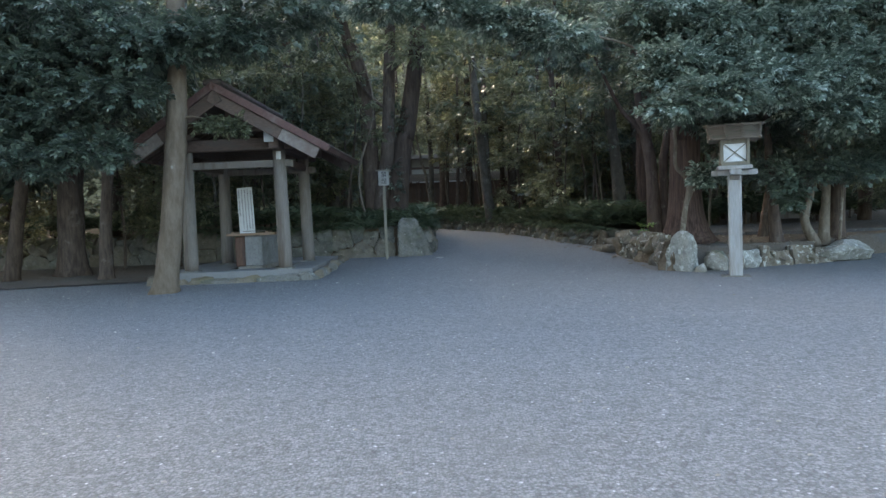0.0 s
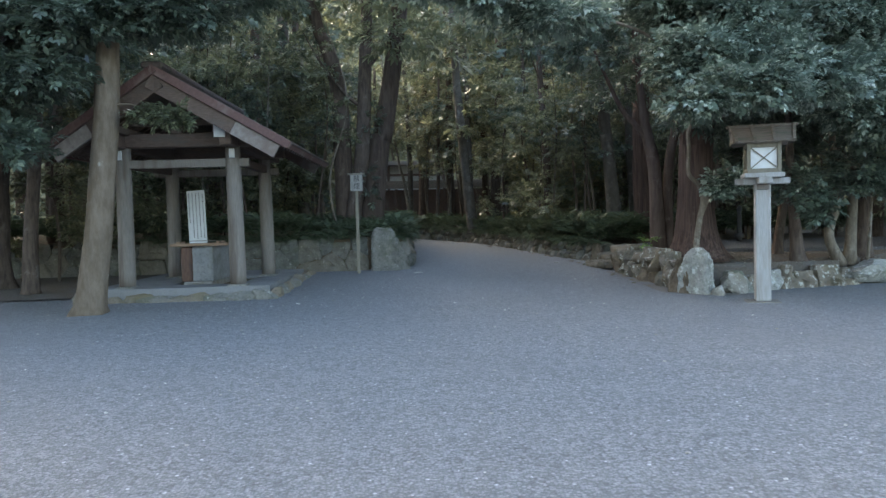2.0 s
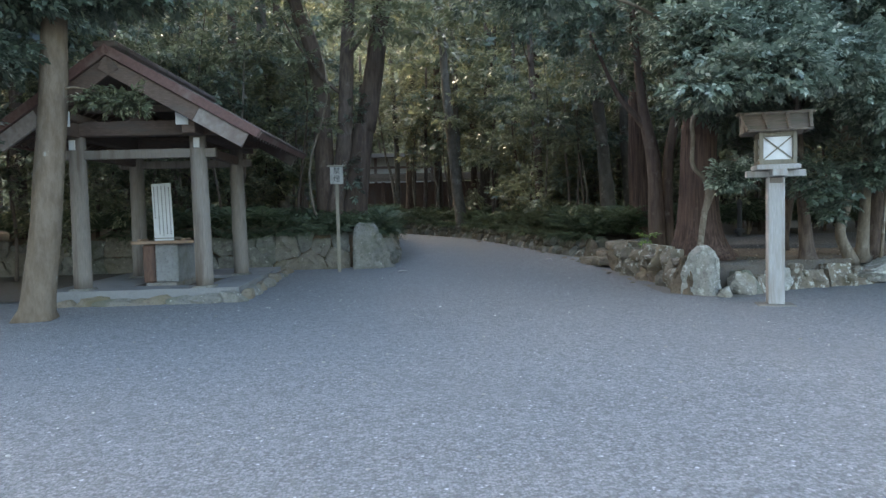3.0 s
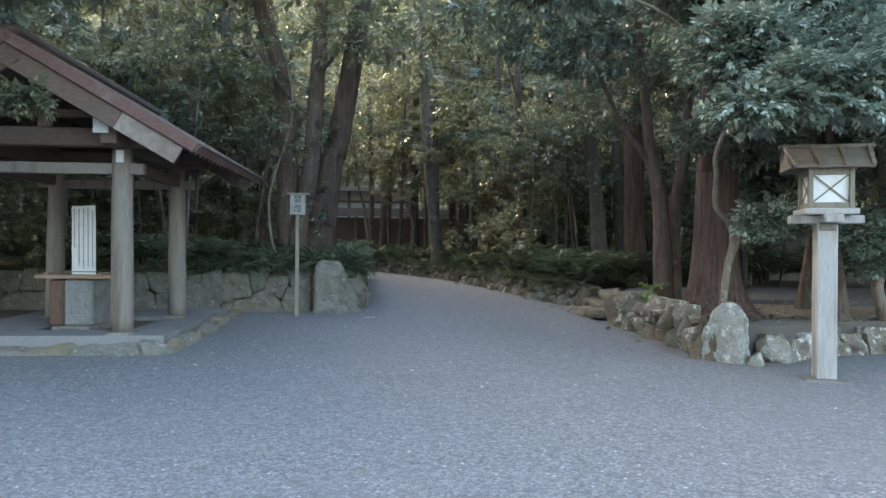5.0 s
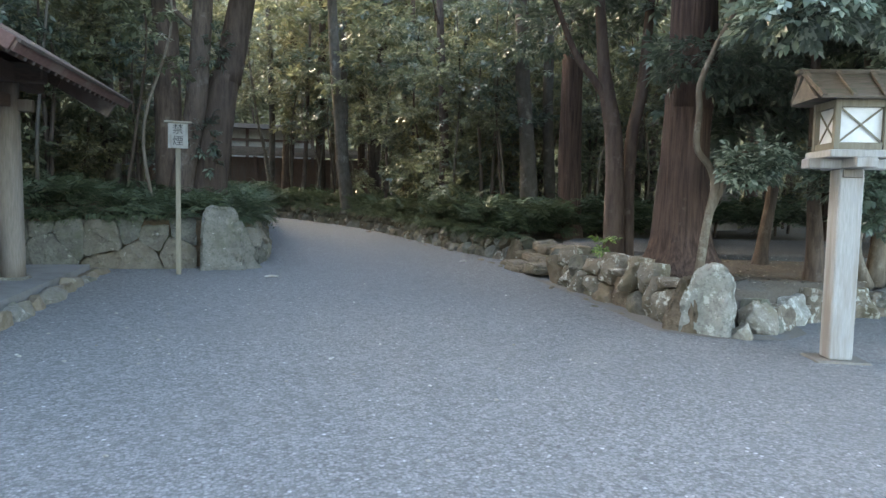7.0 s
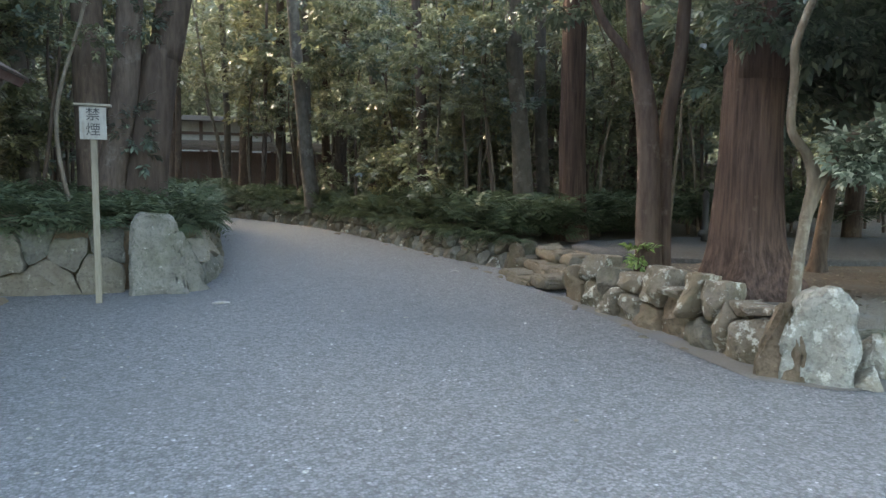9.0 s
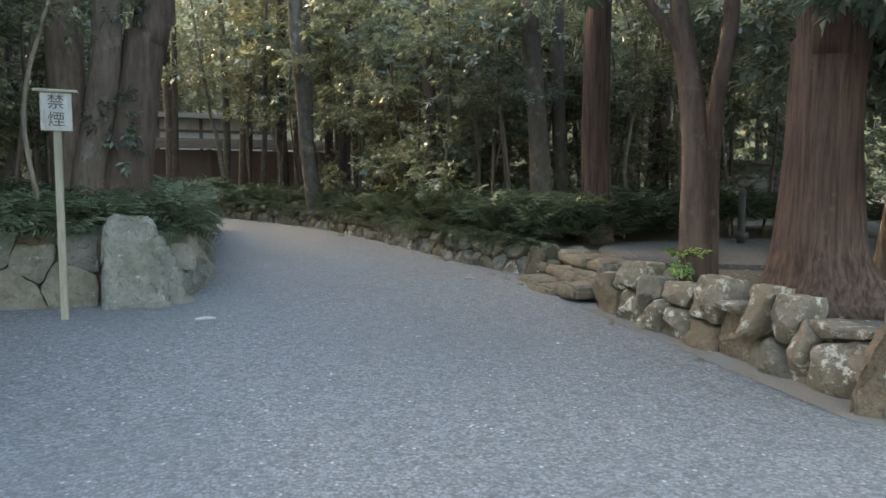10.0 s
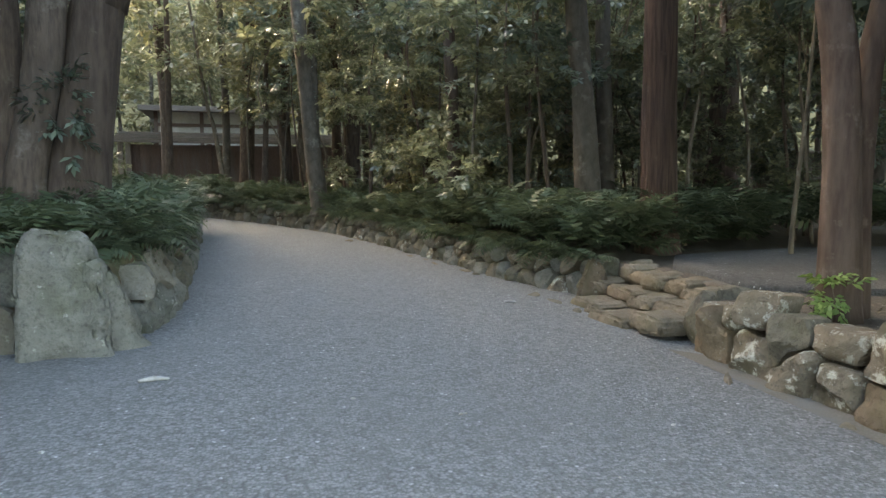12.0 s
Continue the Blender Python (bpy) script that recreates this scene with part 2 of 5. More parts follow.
GLOWING_BACKDROP = hillside()
PLASTER = weathered("pale_house_wall", (0.27, 0.265, 0.24), (0.35, 0.345, 0.315), (0.22, 0.22, 0.2), 0.85, 12, 0.8, (1, 1, 1), 0.004)
FENCE_WOOD = weathered("dark_fence_board", (0.075, 0.05, 0.042), (0.12, 0.085, 0.07), (0.10, 0.085, 0.075), 0.85, 9, 0.8, (6, 6, 0.8), 0.006)
IRON = plain("dark_post_paint", (0.022, 0.022, 0.023), 0.6)


# ---- building tools ----
def ground_z(x, y):
    """The gravel rises gently ahead and falls off a little towards the stone wall."""
    s = min(max((y - 9) / 5, 0), 1)
    s = s * s * (3 - 2 * s)
    return 0.0235 * min(max(y, -40), 70) - 0.025 * min(max(x - 1, 0), 6) * s


def terrace_z(x, y):
    return ground_z(x, y) + 0.43 + 0.05 * noise.noise(Vector((x * 0.6, y * 0.6, 0)))


def bed_z(x, y):
    return ground_z(x, y) + 0.70 + 0.08 * noise.noise(Vector((x * 0.5, y * 0.5, 4)))


def link_mesh(name, me, material, parent=None, smooth=False):
    if material and not me.materials:
        me.materials.append(material)
    if smooth:
        me.polygons.foreach_set("use_smooth", [True] * len(me.polygons))
    ob = new(name, me)
    if parent:
        ob.parent = parent
    return ob


def part(name, bm, material, parent=None, label="", smooth=False):
    me = bpy.data.meshes.new(name)
    bm.to_mesh(me)
    bm.free()
    ob = link_mesh(name, me, material, parent, smooth)
    if label:
        ob["label"] = label
    return ob


def empty(name, x, y, z, label, category, group="", rz=0.0):
    ob = new(name)
    ob.matrix_basis = pose(x, y, z, 0, 0, rz)
    return tagged(ob, label, category, group)


def box(x0, x1, y0, y1, z0, z1, bevel=0.008, bm=None, m=None):
    bm = bm or bmesh.new()
    made = bmesh.ops.create_cube(bm, size=1, matrix=(m or Matrix()) @ Matrix.Translation(((x0 + x1) / 2, (y0 + y1) / 2, (z0 + z1) / 2)) @ Matrix.Diagonal((x1 - x0, y1 - y0, z1 - z0, 1)))
    if bevel:
        vs = set(made["verts"])
        edges = [e for e in bm.edges if e.verts[0] in vs and e.verts[1] in vs]
        bmesh.ops.bevel(bm, geom=edges, offset=bevel, segments=1, affect="EDGES")
    return bm


def spline(points, per=6):
    """Points along a smooth curve through the given ones."""
    p = [Vector(q) for q in points]
    p = [2 * p[0] - p[1]] + p + [2 * p[-1] - p[-2]]
    out = []
    for i in range(1, len(p) - 2):
        for k in range(per):
            t = k / per
            a, b, c, d = p[i - 1:i + 3]
            out.append(0.5 * (2 * b + (c - a) * t + (2 * a - 5 * b + 4 * c - d) * t * t + (3 * b - a - 3 * c + d) * t ** 3))
    return out + [p[-2]]


def tube(points, radii, seg=12, rough=0.06, flare=0.0, lobes=5, seed=0, per=6):
    """A tapered, slightly uneven round body along a curve; flare widens its foot into root lobes."""
    bm = bmesh.new()
    pts = spline(points, per)
    n = len(pts)
    base = np.interp(np.linspace(0, len(radii) - 1, n), range(len(radii)), radii)
    rings = []
    z0 = pts[0].z
    for i, p in enumerate(pts):
        d = (pts[min(i + 1, n - 1)] - pts[max(i - 1, 0)]).normalized()
        side = d.cross(Vector((0.31, 0.95, 0.05))).normalized()
        up = side.cross(d)
        ring = []
        for k in range(seg):
            a = 2 * math.pi * k / seg
            r = base[i] * (1 + rough * 2 * noise.noise(Vector((math.cos(a) * 1.3 + seed, math.sin(a) * 1.3, p.z * 0.9 + seed))))
            if flare:
                h = max(p.z - z0, 0) / (base[0] * 2.4)
                f = math.exp(-h * 2.8)
                r *= 1 + flare * f * (0.55 + 0.6 * max(0, math.cos(lobes * a + seed * 1.7)) + 0.35 * noise.noise(Vector((a * 2, seed, 0))))
            ring.append(bm.verts.new(p + (side * math.cos(a) + up * math.sin(a)) * r))
        rings.append(ring)
    for a, b in zip(rings, rings[1:]):
        for k in range(seg):
            bm.faces.new((a[k], a[(k + 1) % seg], b[(k + 1) % seg], b[k]))
    bm.faces.new(rings[-1])
    bm.faces.new(rings[0][::-1])
    bmesh.ops.recalc_face_normals(bm, faces=bm.faces)
    return bm


def quads_mesh(name, verts, quads):
    me = bpy.data.meshes.new(name)
    me.vertices.add(len(verts))
    me.vertices.foreach_set("co", np.asarray(verts, np.float32).ravel())
    me.loops.add(quads.size)
    me.loops.foreach_set("vertex_index", np.asarray(quads, np.int32).ravel())
    me.polygons.add(len(quads))
    me.polygons.foreach_set("loop_start", np.arange(len(quads), dtype=np.int32) * 4)
    me.update(calc_edges=True)
    return me


RNG = np.random.default_rng(7)


def spray(leaves, length, width, reach, droop=0.25):
    """A twig's tip with leaves round it, each one a folded blade; the twig points along +x."""
    vs, qs = [], []
    for i in range(leaves):
        t = (i + 0.6) / leaves
        a = i * 2.4 + RNG.uniform(-0.4, 0.4)
        out = 0.55 + 0.65 * (1 - t)
        d = np.array([math.cos(out), math.sin(out) * math.cos(a), math.sin(out) * math.sin(a) * 0.55 - droop * RNG.uniform(0.2, 1.0)])
        d /= np.linalg.norm(d)
        w = np.cross(d, [0, 0, 1.0])
        w /= np.linalg.norm(w) + 1e-6
        up = np.cross(w, d)
        s = RNG.uniform(0.75, 1.2)
        o = np.array([t * reach, 0, -0.06 * reach * t])
        b = len(vs)
        mid = o + d * length * s * 0.48
        vs += [o, mid + w * width * s * 0.5 + up * width * 0.16, o + d * length * s - up * length * 0.08, mid - w * width * s * 0.5 + up * width * 0.16]
        qs.append((b, b + 1, b + 2, b + 3))
    return np.array(vs), np.array(qs)


def frond(pairs, length, width, arch=0.95):
    """An arching fern frond along +x with pairs of narrow leaflets."""
    vs, qs = [], []
    for i in range(pairs):
        t = (i + 1) / pairs
        o = np.array([length * t, 0, length * (0.75 * t - arch * t * t)])
        ll = width * (1.15 - t) * (0.6 + 0.4 * math.sin(math.pi * t))
        for s in (-1, 1):
            d = np.array([0.55, s * 0.82, -0.28])
            w = np.array([0.8, -s * 0.5, 0.15]) * ll * 0.12
            b = len(vs)
            vs += [o, o + d * ll * 0.5 + w, o + d * ll, o + d * ll * 0.5 - w]
            qs.append((b, b + 1, b + 2, b + 3))
    return np.array(vs), np.array(qs)


def scatter(name, template, places, yaw, pitch, scale, roll=None):
    """One mesh out of many turned and scaled copies of a small template."""
    v, q = template
    n = len(places)
    cy, sy, cp, sp = np.cos(yaw), np.sin(yaw), np.cos(pitch), np.sin(pitch)
    roll = np.zeros(n) if roll is None else roll
    cr, sr = np.cos(roll), np.sin(roll)
    y1 = v[None, :, 1] * cr[:, None] - v[None, :, 2] * sr[:, None]
    z1 = v[None, :, 1] * sr[:, None] + v[None, :, 2] * cr[:, None]
    x1 = np.broadcast_to(v[None, :, 0], y1.shape)
    x2 = x1 * cp[:, None] - z1 * sp[:, None]
    z2 = x1 * sp[:, None] + z1 * cp[:, None]
    x3 = x2 * cy[:, None] - y1 * sy[:, None]
    y3 = x2 * sy[:, None] + y1 * cy[:, None]
    out = np.stack([x3, y3, z2], -1) * scale[:, None, None] + np.asarray(places)[:, None, :]
    quads = (q[None] + (np.arange(n) * len(v))[:, None, None]).reshape(-1, 4)
    return quads_mesh(name, out.reshape(-1, 3), quads)


def clump_places(count, blobs, hollow=0.35):
    """Points spread over the upper shells of ellipsoids (centre, half axes), with uneven outlines."""
    weights = np.array([b[3] * b[4] + b[3] * b[5] for b in blobs], float)
    which = RNG.choice(len(blobs), count, p=weights / weights.sum())
    d = RNG.normal(size=(count, 3))
    d /= np.linalg.norm(d, axis=1)[:, None]
    r = (hollow + (1 - hollow) * RNG.random(count)) * (1 + 0.22 * np.sin(d[:, 0] * 7 + which) * np.cos(d[:, 1] * 6 + which * 2))
    b = np.array(blobs)[which]
    pts = b[:, :3] + d * r[:, None] * b[:, 3:6]
    yaw = np.arctan2(d[:, 1], d[:, 0]) + RNG.normal(0, 0.7, count)
    pitch = np.clip(d[:, 2] * 0.6 + RNG.normal(0, 0.3, count) - 0.05, -0.9, 1.0)
    return pts, yaw, pitch


SPRAY_NEAR = spray(11, 0.085, 0.044, 0.17, 0.08)
SPRAY_SMALL = spray(10, 0.115, 0.055, 0.2, 0.12)
SPRAY_MID = spray(9, 0.16, 0.06, 0.2)
SPRAY_FAR = spray(7, 0.26, 0.11, 0.32)


def crown(name, template, count, blobs, material, parent, size=1.0, label="", hollow=0.35):
    pts, yaw, pitch = clump_places(count, blobs, hollow)
    me = scatter(name, template, pts, yaw, pitch, size * RNG.uniform(0.7, 1.3, count), RNG.normal(0, 0.4, count))
    ob = link_mesh(name, me, material, parent)
    if label:
        ob["label"] = label
    return ob


def layered(cx, cy, z0, z1, spread, n, flat=0.22):
    """Flattened clumps round a trunk, from height z0 to z1."""
    out = []
    for i in range(n):
        a = RNG.uniform(0, 6.28)
        z = z0 + (z1 - z0) * (i + RNG.random()) / n
        r = spread * RNG.uniform(0.25, 0.95)
        s = spread * RNG.uniform(0.28, 0.5)
        out.append((cx + r * math.cos(a), cy + r * math.sin(a), z, s, s, s * RNG.uniform(flat, flat * 2.2)))
    return out


def boulder(name, seed, square=0.55, detail=3):
    """A rough stone of unit size: a block with broken, angular faces."""
    bm = bmesh.new()
    bmesh.ops.create_icosphere(bm, subdivisions=detail, radius=1)
    cuts = [(Vector((RNG.normal(), RNG.normal(), RNG.normal())).normalized(), RNG.uniform(0.58, 0.93)) for _ in range(17)]
    for v in bm.verts:
        c = v.co.normalized()
        k = max(abs(c.x), abs(c.y), abs(c.z))
        p = c * (1 - square + square / k * 0.9)
        for nrm, lim in cuts:
            over = p.dot(nrm) - lim
            if over > 0:
                p -= nrm * over
        p *= 1 + 0.10 * noise.noise(c * 2.3 + Vector((seed * 3.1, 0, 0))) + 0.06 * noise.noise(c * 5.3 + Vector((0, seed, 0))) + 0.03 * noise.noise(c * 11 + Vector((0, 0, seed)))
        v.co = p * 0.61
    me = bpy.data.meshes.new(name)
    bm.to_mesh(me)
    bm.free()
    me.polygons.foreach_set("use_smooth", [True] * len(me.polygons))
    me.set_sharp_from_angle(angle=radians(19))
    return me


def carved_stone(name, outline, depth, material, place, rz, taper=0.8, rough=0.035, parent=None):
    """A flat-faced standing stone: a front outline (x, z) with depth, narrowing to the back, its faces broken and edges worn."""
    bm = bmesh.new()
    mid_x = sum(p[0] for p in outline) / len(outline)
    front = [bm.verts.new((x, 0, z)) for x, z in outline]
    back = [bm.verts.new((mid_x + (x - mid_x) * taper, depth, z * (0.92 if z > 0.3 else 1))) for x, z in outline]
    n = len(outline)
    bm.faces.new(front)
    bm.faces.new(back[::-1])
    for i in range(n):
        bm.faces.new((front[i], back[i], back[(i + 1) % n], front[(i + 1) % n]))
    bmesh.ops.recalc_face_normals(bm, faces=bm.faces)
    bmesh.ops.bevel(bm, geom=list(bm.edges), offset=0.03, segments=2, affect="EDGES")
    bmesh.ops.triangulate(bm, faces=bm.faces)
    for _ in range(4):
        long = [e for e in bm.edges if e.calc_length() > 0.07]
        if not long:
            break
        bmesh.ops.subdivide_edges(bm, edges=long, cuts=1)
        bmesh.ops.triangulate(bm, faces=[f for f in bm.faces if len(f.verts) > 3])
    bm.normal_update()
    for v in bm.verts:
        q = v.co
        v.co = q + v.normal * rough * (noise.noise(q * 3.1 + Vector((place[0], 0, 0))) + 0.5 * noise.noise(q * 8 + Vector((0, place[1], 0))) + 0.8 * abs(noise.noise(q * 2.0)) - 0.3)
    ob = part(name, bm, material, parent, "", True)
    ob.matrix_basis = pose(*place, 0, 0, rz)
    return ob


BOULDERS = {}


def stone_piece(name, x, y, z, sx, sy, sz, rz, material, parent, tilt=0.0, kind=None, fine=False, coarse_beyond=18.0):
    """One stone, its foot at z."""
    k = (material.name, RNG.integers(0, 7) if kind is None else kind, fine, parent is None or coarse_beyond > y)
    if k not in BOULDERS:
        BOULDERS[k] = boulder("stone", len(BOULDERS) * 1.37, RNG.uniform(0.6, 0.95), 4 if fine else 3 if k[3] else 2)
        BOULDERS[k].materials.append(material)
    ob = new(name, BOULDERS[k])
    ob.matrix_basis = pose(x, y, z + sz * 0.46, tilt, RNG.uniform(-6, 6), rz) @ Matrix.Diagonal((sx, sy, sz, 1))
    if parent:
        ob.parent = parent
    return ob


def along(poly, step):
    """Points and headings at even steps along a polyline."""
    out, carry = [], 0.0
    for a, b in zip(poly, poly[1:]):
        a, b = Vector(a), Vector(b)
        d = b - a
        s = carry
        while s < d.length:
            p = a + d * (s / d.length)
            out.append((p.x, p.y, math.degrees(math.atan2(d.y, d.x))))
            s += step() if callable(step) else step
        carry = s - d.length
    return out


def clip_half(poly, px, py, nx, ny):
    """The part of a convex polygon on the near side of a line."""
    out = []
    for (ax, ay), (bx, by) in zip(poly, poly[1:] + poly[:1]):
        da, db = (ax - px) * nx + (ay - py) * ny, (bx - px) * nx + (by - py) * ny
        if da <= 0:
            out.append((ax, ay))
        if da * db < 0:
            t = da / (da - db)
            out.append((ax + (bx - ax) * t, ay + (by - ay) * t))
    return out


def fitted_stone(cell, seed, bulge, segment, gap):
    """A stone in wall coordinates (along, out, up) that fills a cell of the face: broken front planes, a worn rim, a body behind."""
    cx, cy = sum(p[0] for p in cell) / len(cell), sum(p[1] for p in cell) / len(cell)
    rim = []
    for (ax, ay), (bx, by) in zip(cell, cell[1:] + cell[:1]):
        n = max(1, round(math.hypot(bx - ax, by - ay) / segment))
        rim += [(ax + (bx - ax) * k / n, ay + (by - ay) * k / n) for k in range(n)]
    soft = []
    for i, (x, y) in enumerate(rim):
        (xa, ya), (xb, yb) = rim[i - 1], rim[(i + 1) % len(rim)]
        x, y = x * 0.6 + (xa + xb) * 0.2, y * 0.6 + (ya + yb) * 0.2
        k = 1 - gap / max(math.hypot(x - cx, y - cy), 0.03) + 0.16 * noise.noise(Vector((x * 6, y * 6, seed)))
        soft.append((cx + (x - cx) * k, cy + (y - cy) * k))
    planes = [(RNG.uniform(0.6, 1.25) * bulge, RNG.normal(0, 0.6), RNG.normal(0, 0.6)) for _ in range(5)]
    bm = bmesh.new()
    rings = []
    for scale, out in ((0.9, -0.24), (1.0, -0.05), (0.99, 0.35), (0.92, 0.8), (0.76, 1.0), (0.56, 1.0), (0.3, 1.0)):
        ring = []
        for x, y in soft:
            u, v = cx + (x - cx) * scale, cy + (y - cy) * scale
            if out > 0:
                face = min(a + gx * (u - cx) + gy * (v - cy) for a, gx, gy in planes)
                o = out * max(face, 0.015) + 0.045 * noise.noise(Vector((u * 5, v * 5, seed))) + 0.03 * abs(noise.noise(Vector((u * 9, v * 9, seed)))) + 0.016 * noise.noise(Vector((u * 19, v * 19, seed)))
            else:
                o = out
            ring.append(bm.verts.new((u, o, v)))
        rings.append(ring)
    n = len(soft)
    for a, b in zip(rings, rings[1:]):
        for k in range(n):
            bm.faces.new((a[k], a[(k + 1) % n], b[(k + 1) % n], b[k]))
    mid = bm.verts.new((cx, min(a for a, _, _ in planes) + 0.01, cy))
    for k in range(n):
        bm.faces.new((rings[-1][k], rings[-1][(k + 1) % n], mid))
    bm.faces.new(rings[0][::-1])
    return bm


def fitted_wall(name, poly, height, cell, rows, side, materials, label, bulge=0.09, segment=0.07, lean=0.14, uneven=0.1, gap=0.012, base=ground_z):
    """A dry retaining wall: uneven field stones fitted to each other with open joints. side: +1 faces left of the line, -1 right."""
    root = tagged(new(name), label, "stone wall", "", "structure")
    path = [Vector((*p, 0)) for p in poly]
    path = spline(path, 5)
    reach = np.cumsum([0.0] + [(b - a).length for a, b in zip(path, path[1:])])
    xs, ys = [p.x for p in path], [p.y for p in path]
    total = reach[-1]
    sites = []
    for r in range(rows):
        u = RNG.uniform(0, 0.5) * cell
        while u < total:
            sites.append((u, (r + 0.5 + RNG.uniform(-0.42, 0.42)) * height / rows, (cell * RNG.uniform(0.0, 0.55)) ** 2))
            u += cell * RNG.uniform(0.55, 1.5)
    for i, (u, v, w) in enumerate(sites):
        top = height * (1 + RNG.uniform(-1.2, 1.0) * uneven)
        poly2 = [(max(u - 1.2, 0), -0.09), (min(u + 1.2, total), -0.09), (min(u + 1.2, total), top), (max(u - 1.2, 0), top + RNG.normal(0, 0.03))]
        for a, b, w2 in sites:
            if (a, b) != (u, v) and abs(a - u) < 1.4:
                f = 0.5 + 0.5 * (w - w2) / ((a - u) ** 2 + (b - v) ** 2)
                poly2 = clip_half(poly2, u + (a - u) * f, v + (b - v) * f, a - u, b - v)
                if len(poly2) < 3:
                    break
        if len(poly2) < 3 or max(p[0] for p in poly2) - min(p[0] for p in poly2) < 0.06:
            continue
        bm = fitted_stone(poly2, i * 1.31 + len(name), bulge, segment, gap)
        proud = RNG.normal(0, 0.025)
        for q in bm.verts:
            s, o, h = q.co
            x, y = float(np.interp(s, reach, xs)), float(np.interp(s, reach, ys))
            x2, y2 = float(np.interp(s + 0.15, reach, xs)), float(np.interp(s + 0.15, reach, ys))
            x1, y1 = float(np.interp(s - 0.15, reach, xs)), float(np.interp(s - 0.15, reach, ys))
            d = Vector((x2 - x1, y2 - y1)).normalized()
            n = Vector((-d.y, d.x)) * side
            o += proud - lean * h + 0.05
            q.co = (x + n.x * o, y + n.y * o, base(x, y) + h)
        bmesh.ops.recalc_face_normals(bm, faces=bm.faces)
        c = sum((q.co for q in bm.verts), Vector()) / len(bm.verts)
        bmesh.ops.translate(bm, vec=-c, verts=bm.verts)
        ob = part("stone", bm, materials[RNG.choice(len(materials), p=(0.55, 0.3, 0.15)[:len(materials)] if len(materials) == 3 else None)], root, "", True)
        ob.data.set_sharp_from_angle(angle=radians(32))
        ob.matrix_basis = pose(*c)
    return root


def sheet(name, outline, height, material, step=0.8, label="", category="", skirt=0.0, inner=True):
    """A ground surface inside an outline, with its height from a function and an optional skirt down its edge."""
    from mathutils import geometry
    edge = [Vector((x, y)) for x, y in outline]
    pts = list(edge)
    if inner:
        xs, ys = [p.x for p in edge], [p.y for p in edge]
        for x in np.arange(min(xs), max(xs), step):
            for y in np.arange(min(ys), max(ys), step):
                pts.append(Vector((x + RNG.uniform(-0.2, 0.2) * step, y + RNG.uniform(-0.2, 0.2) * step)))
    co, _, faces, *_ = geometry.delaunay_2d_cdt(pts, [(i, (i + 1) % len(edge)) for i in range(len(edge))], [], 1, 1e-4)
    bm = bmesh.new()
    vs = [bm.verts.new((p.x, p.y, height(p.x, p.y))) for p in co]
    for f in faces:
        bm.faces.new([vs[i] for i in f])
    for v in [v for v in bm.verts if not v.link_faces]:
        bm.verts.remove(v)
    if skirt:
        rim = [e for e in bm.edges if e.is_boundary]
        ext = bmesh.ops.extrude_edge_only(bm, edges=rim)
        for v in ext["geom"]:
            if isinstance(v, bmesh.types.BMVert):
                v.co.z -= skirt
    bmesh.ops.recalc_face_normals(bm, faces=bm.faces)
    ob = part(name, bm, material, None, "", True)
    return tagged(ob, label, category, "", "structure")


# ---- ground and terraces ----
def big_ground():
    bm = bmesh.new()
    ticks = [-600, -200, -80] + [v * 1.0 for v in range(-40, 6, 2)] + [6 + v * 0.5 for v in range(0, 32)] + [v * 1.0 for v in range(22, 72, 2)] + [120, 250, 900]
    xs = [-600, -200, -80] + [v * 1.0 for v in range(-40, 0, 2)] + [v * 0.5 for v in range(0, 24)] + [v * 1.0 for v in range(12, 42, 2)] + [80, 200, 600]
    grid = [[bm.verts.new((x, y, ground_z(x, y))) for x in xs] for y in ticks]
    for r0, r1 in zip(grid, grid[1:]):
        for i in range(len(xs) - 1):
            bm.faces.new((r0[i], r0[i + 1], r1[i + 1], r1[i]))
    ob = part("ground", bm, GRAVEL, None, "", True)
    return tagged(ob, "pale grey crushed gravel ground of a forest clearing", "gravel", "", "structure")


big_ground()

SIDE_WALL = [(5.05, 13.35), (4.92, 13.8), (4.86, 14.9), (4.84, 16.2), (4.9, 17.35)]
FRONT_WALL = [(5.6, 13.25), (6.2, 13.6), (7.0, 14.0), (8.4, 14.35), (9.3, 14.9)]
CURVE_WALL = [(5.25, 19.95), (4.85, 21.0), (4.45, 23.0), (4.2, 24.5), (3.6, 27.3), (2.9, 29.4), (2.1, 30.9), (0.7, 33.2), (-0.8, 35.0), (-4, 37.5), (-9, 39.5)]
LEFT_WALL = [(-12, 18.75), (-6, 18.5), (-2.2, 18.3), (-1.75, 18.25), (-0.7, 18.35)]
LEFT_CURVE = [(0.2, 18.75), (0.32, 19.8), (0.32, 21.7), (0.2, 25.5), (0.05, 29.0), (-0.7, 31.3), (-3, 33.5), (-9, 35.5)]

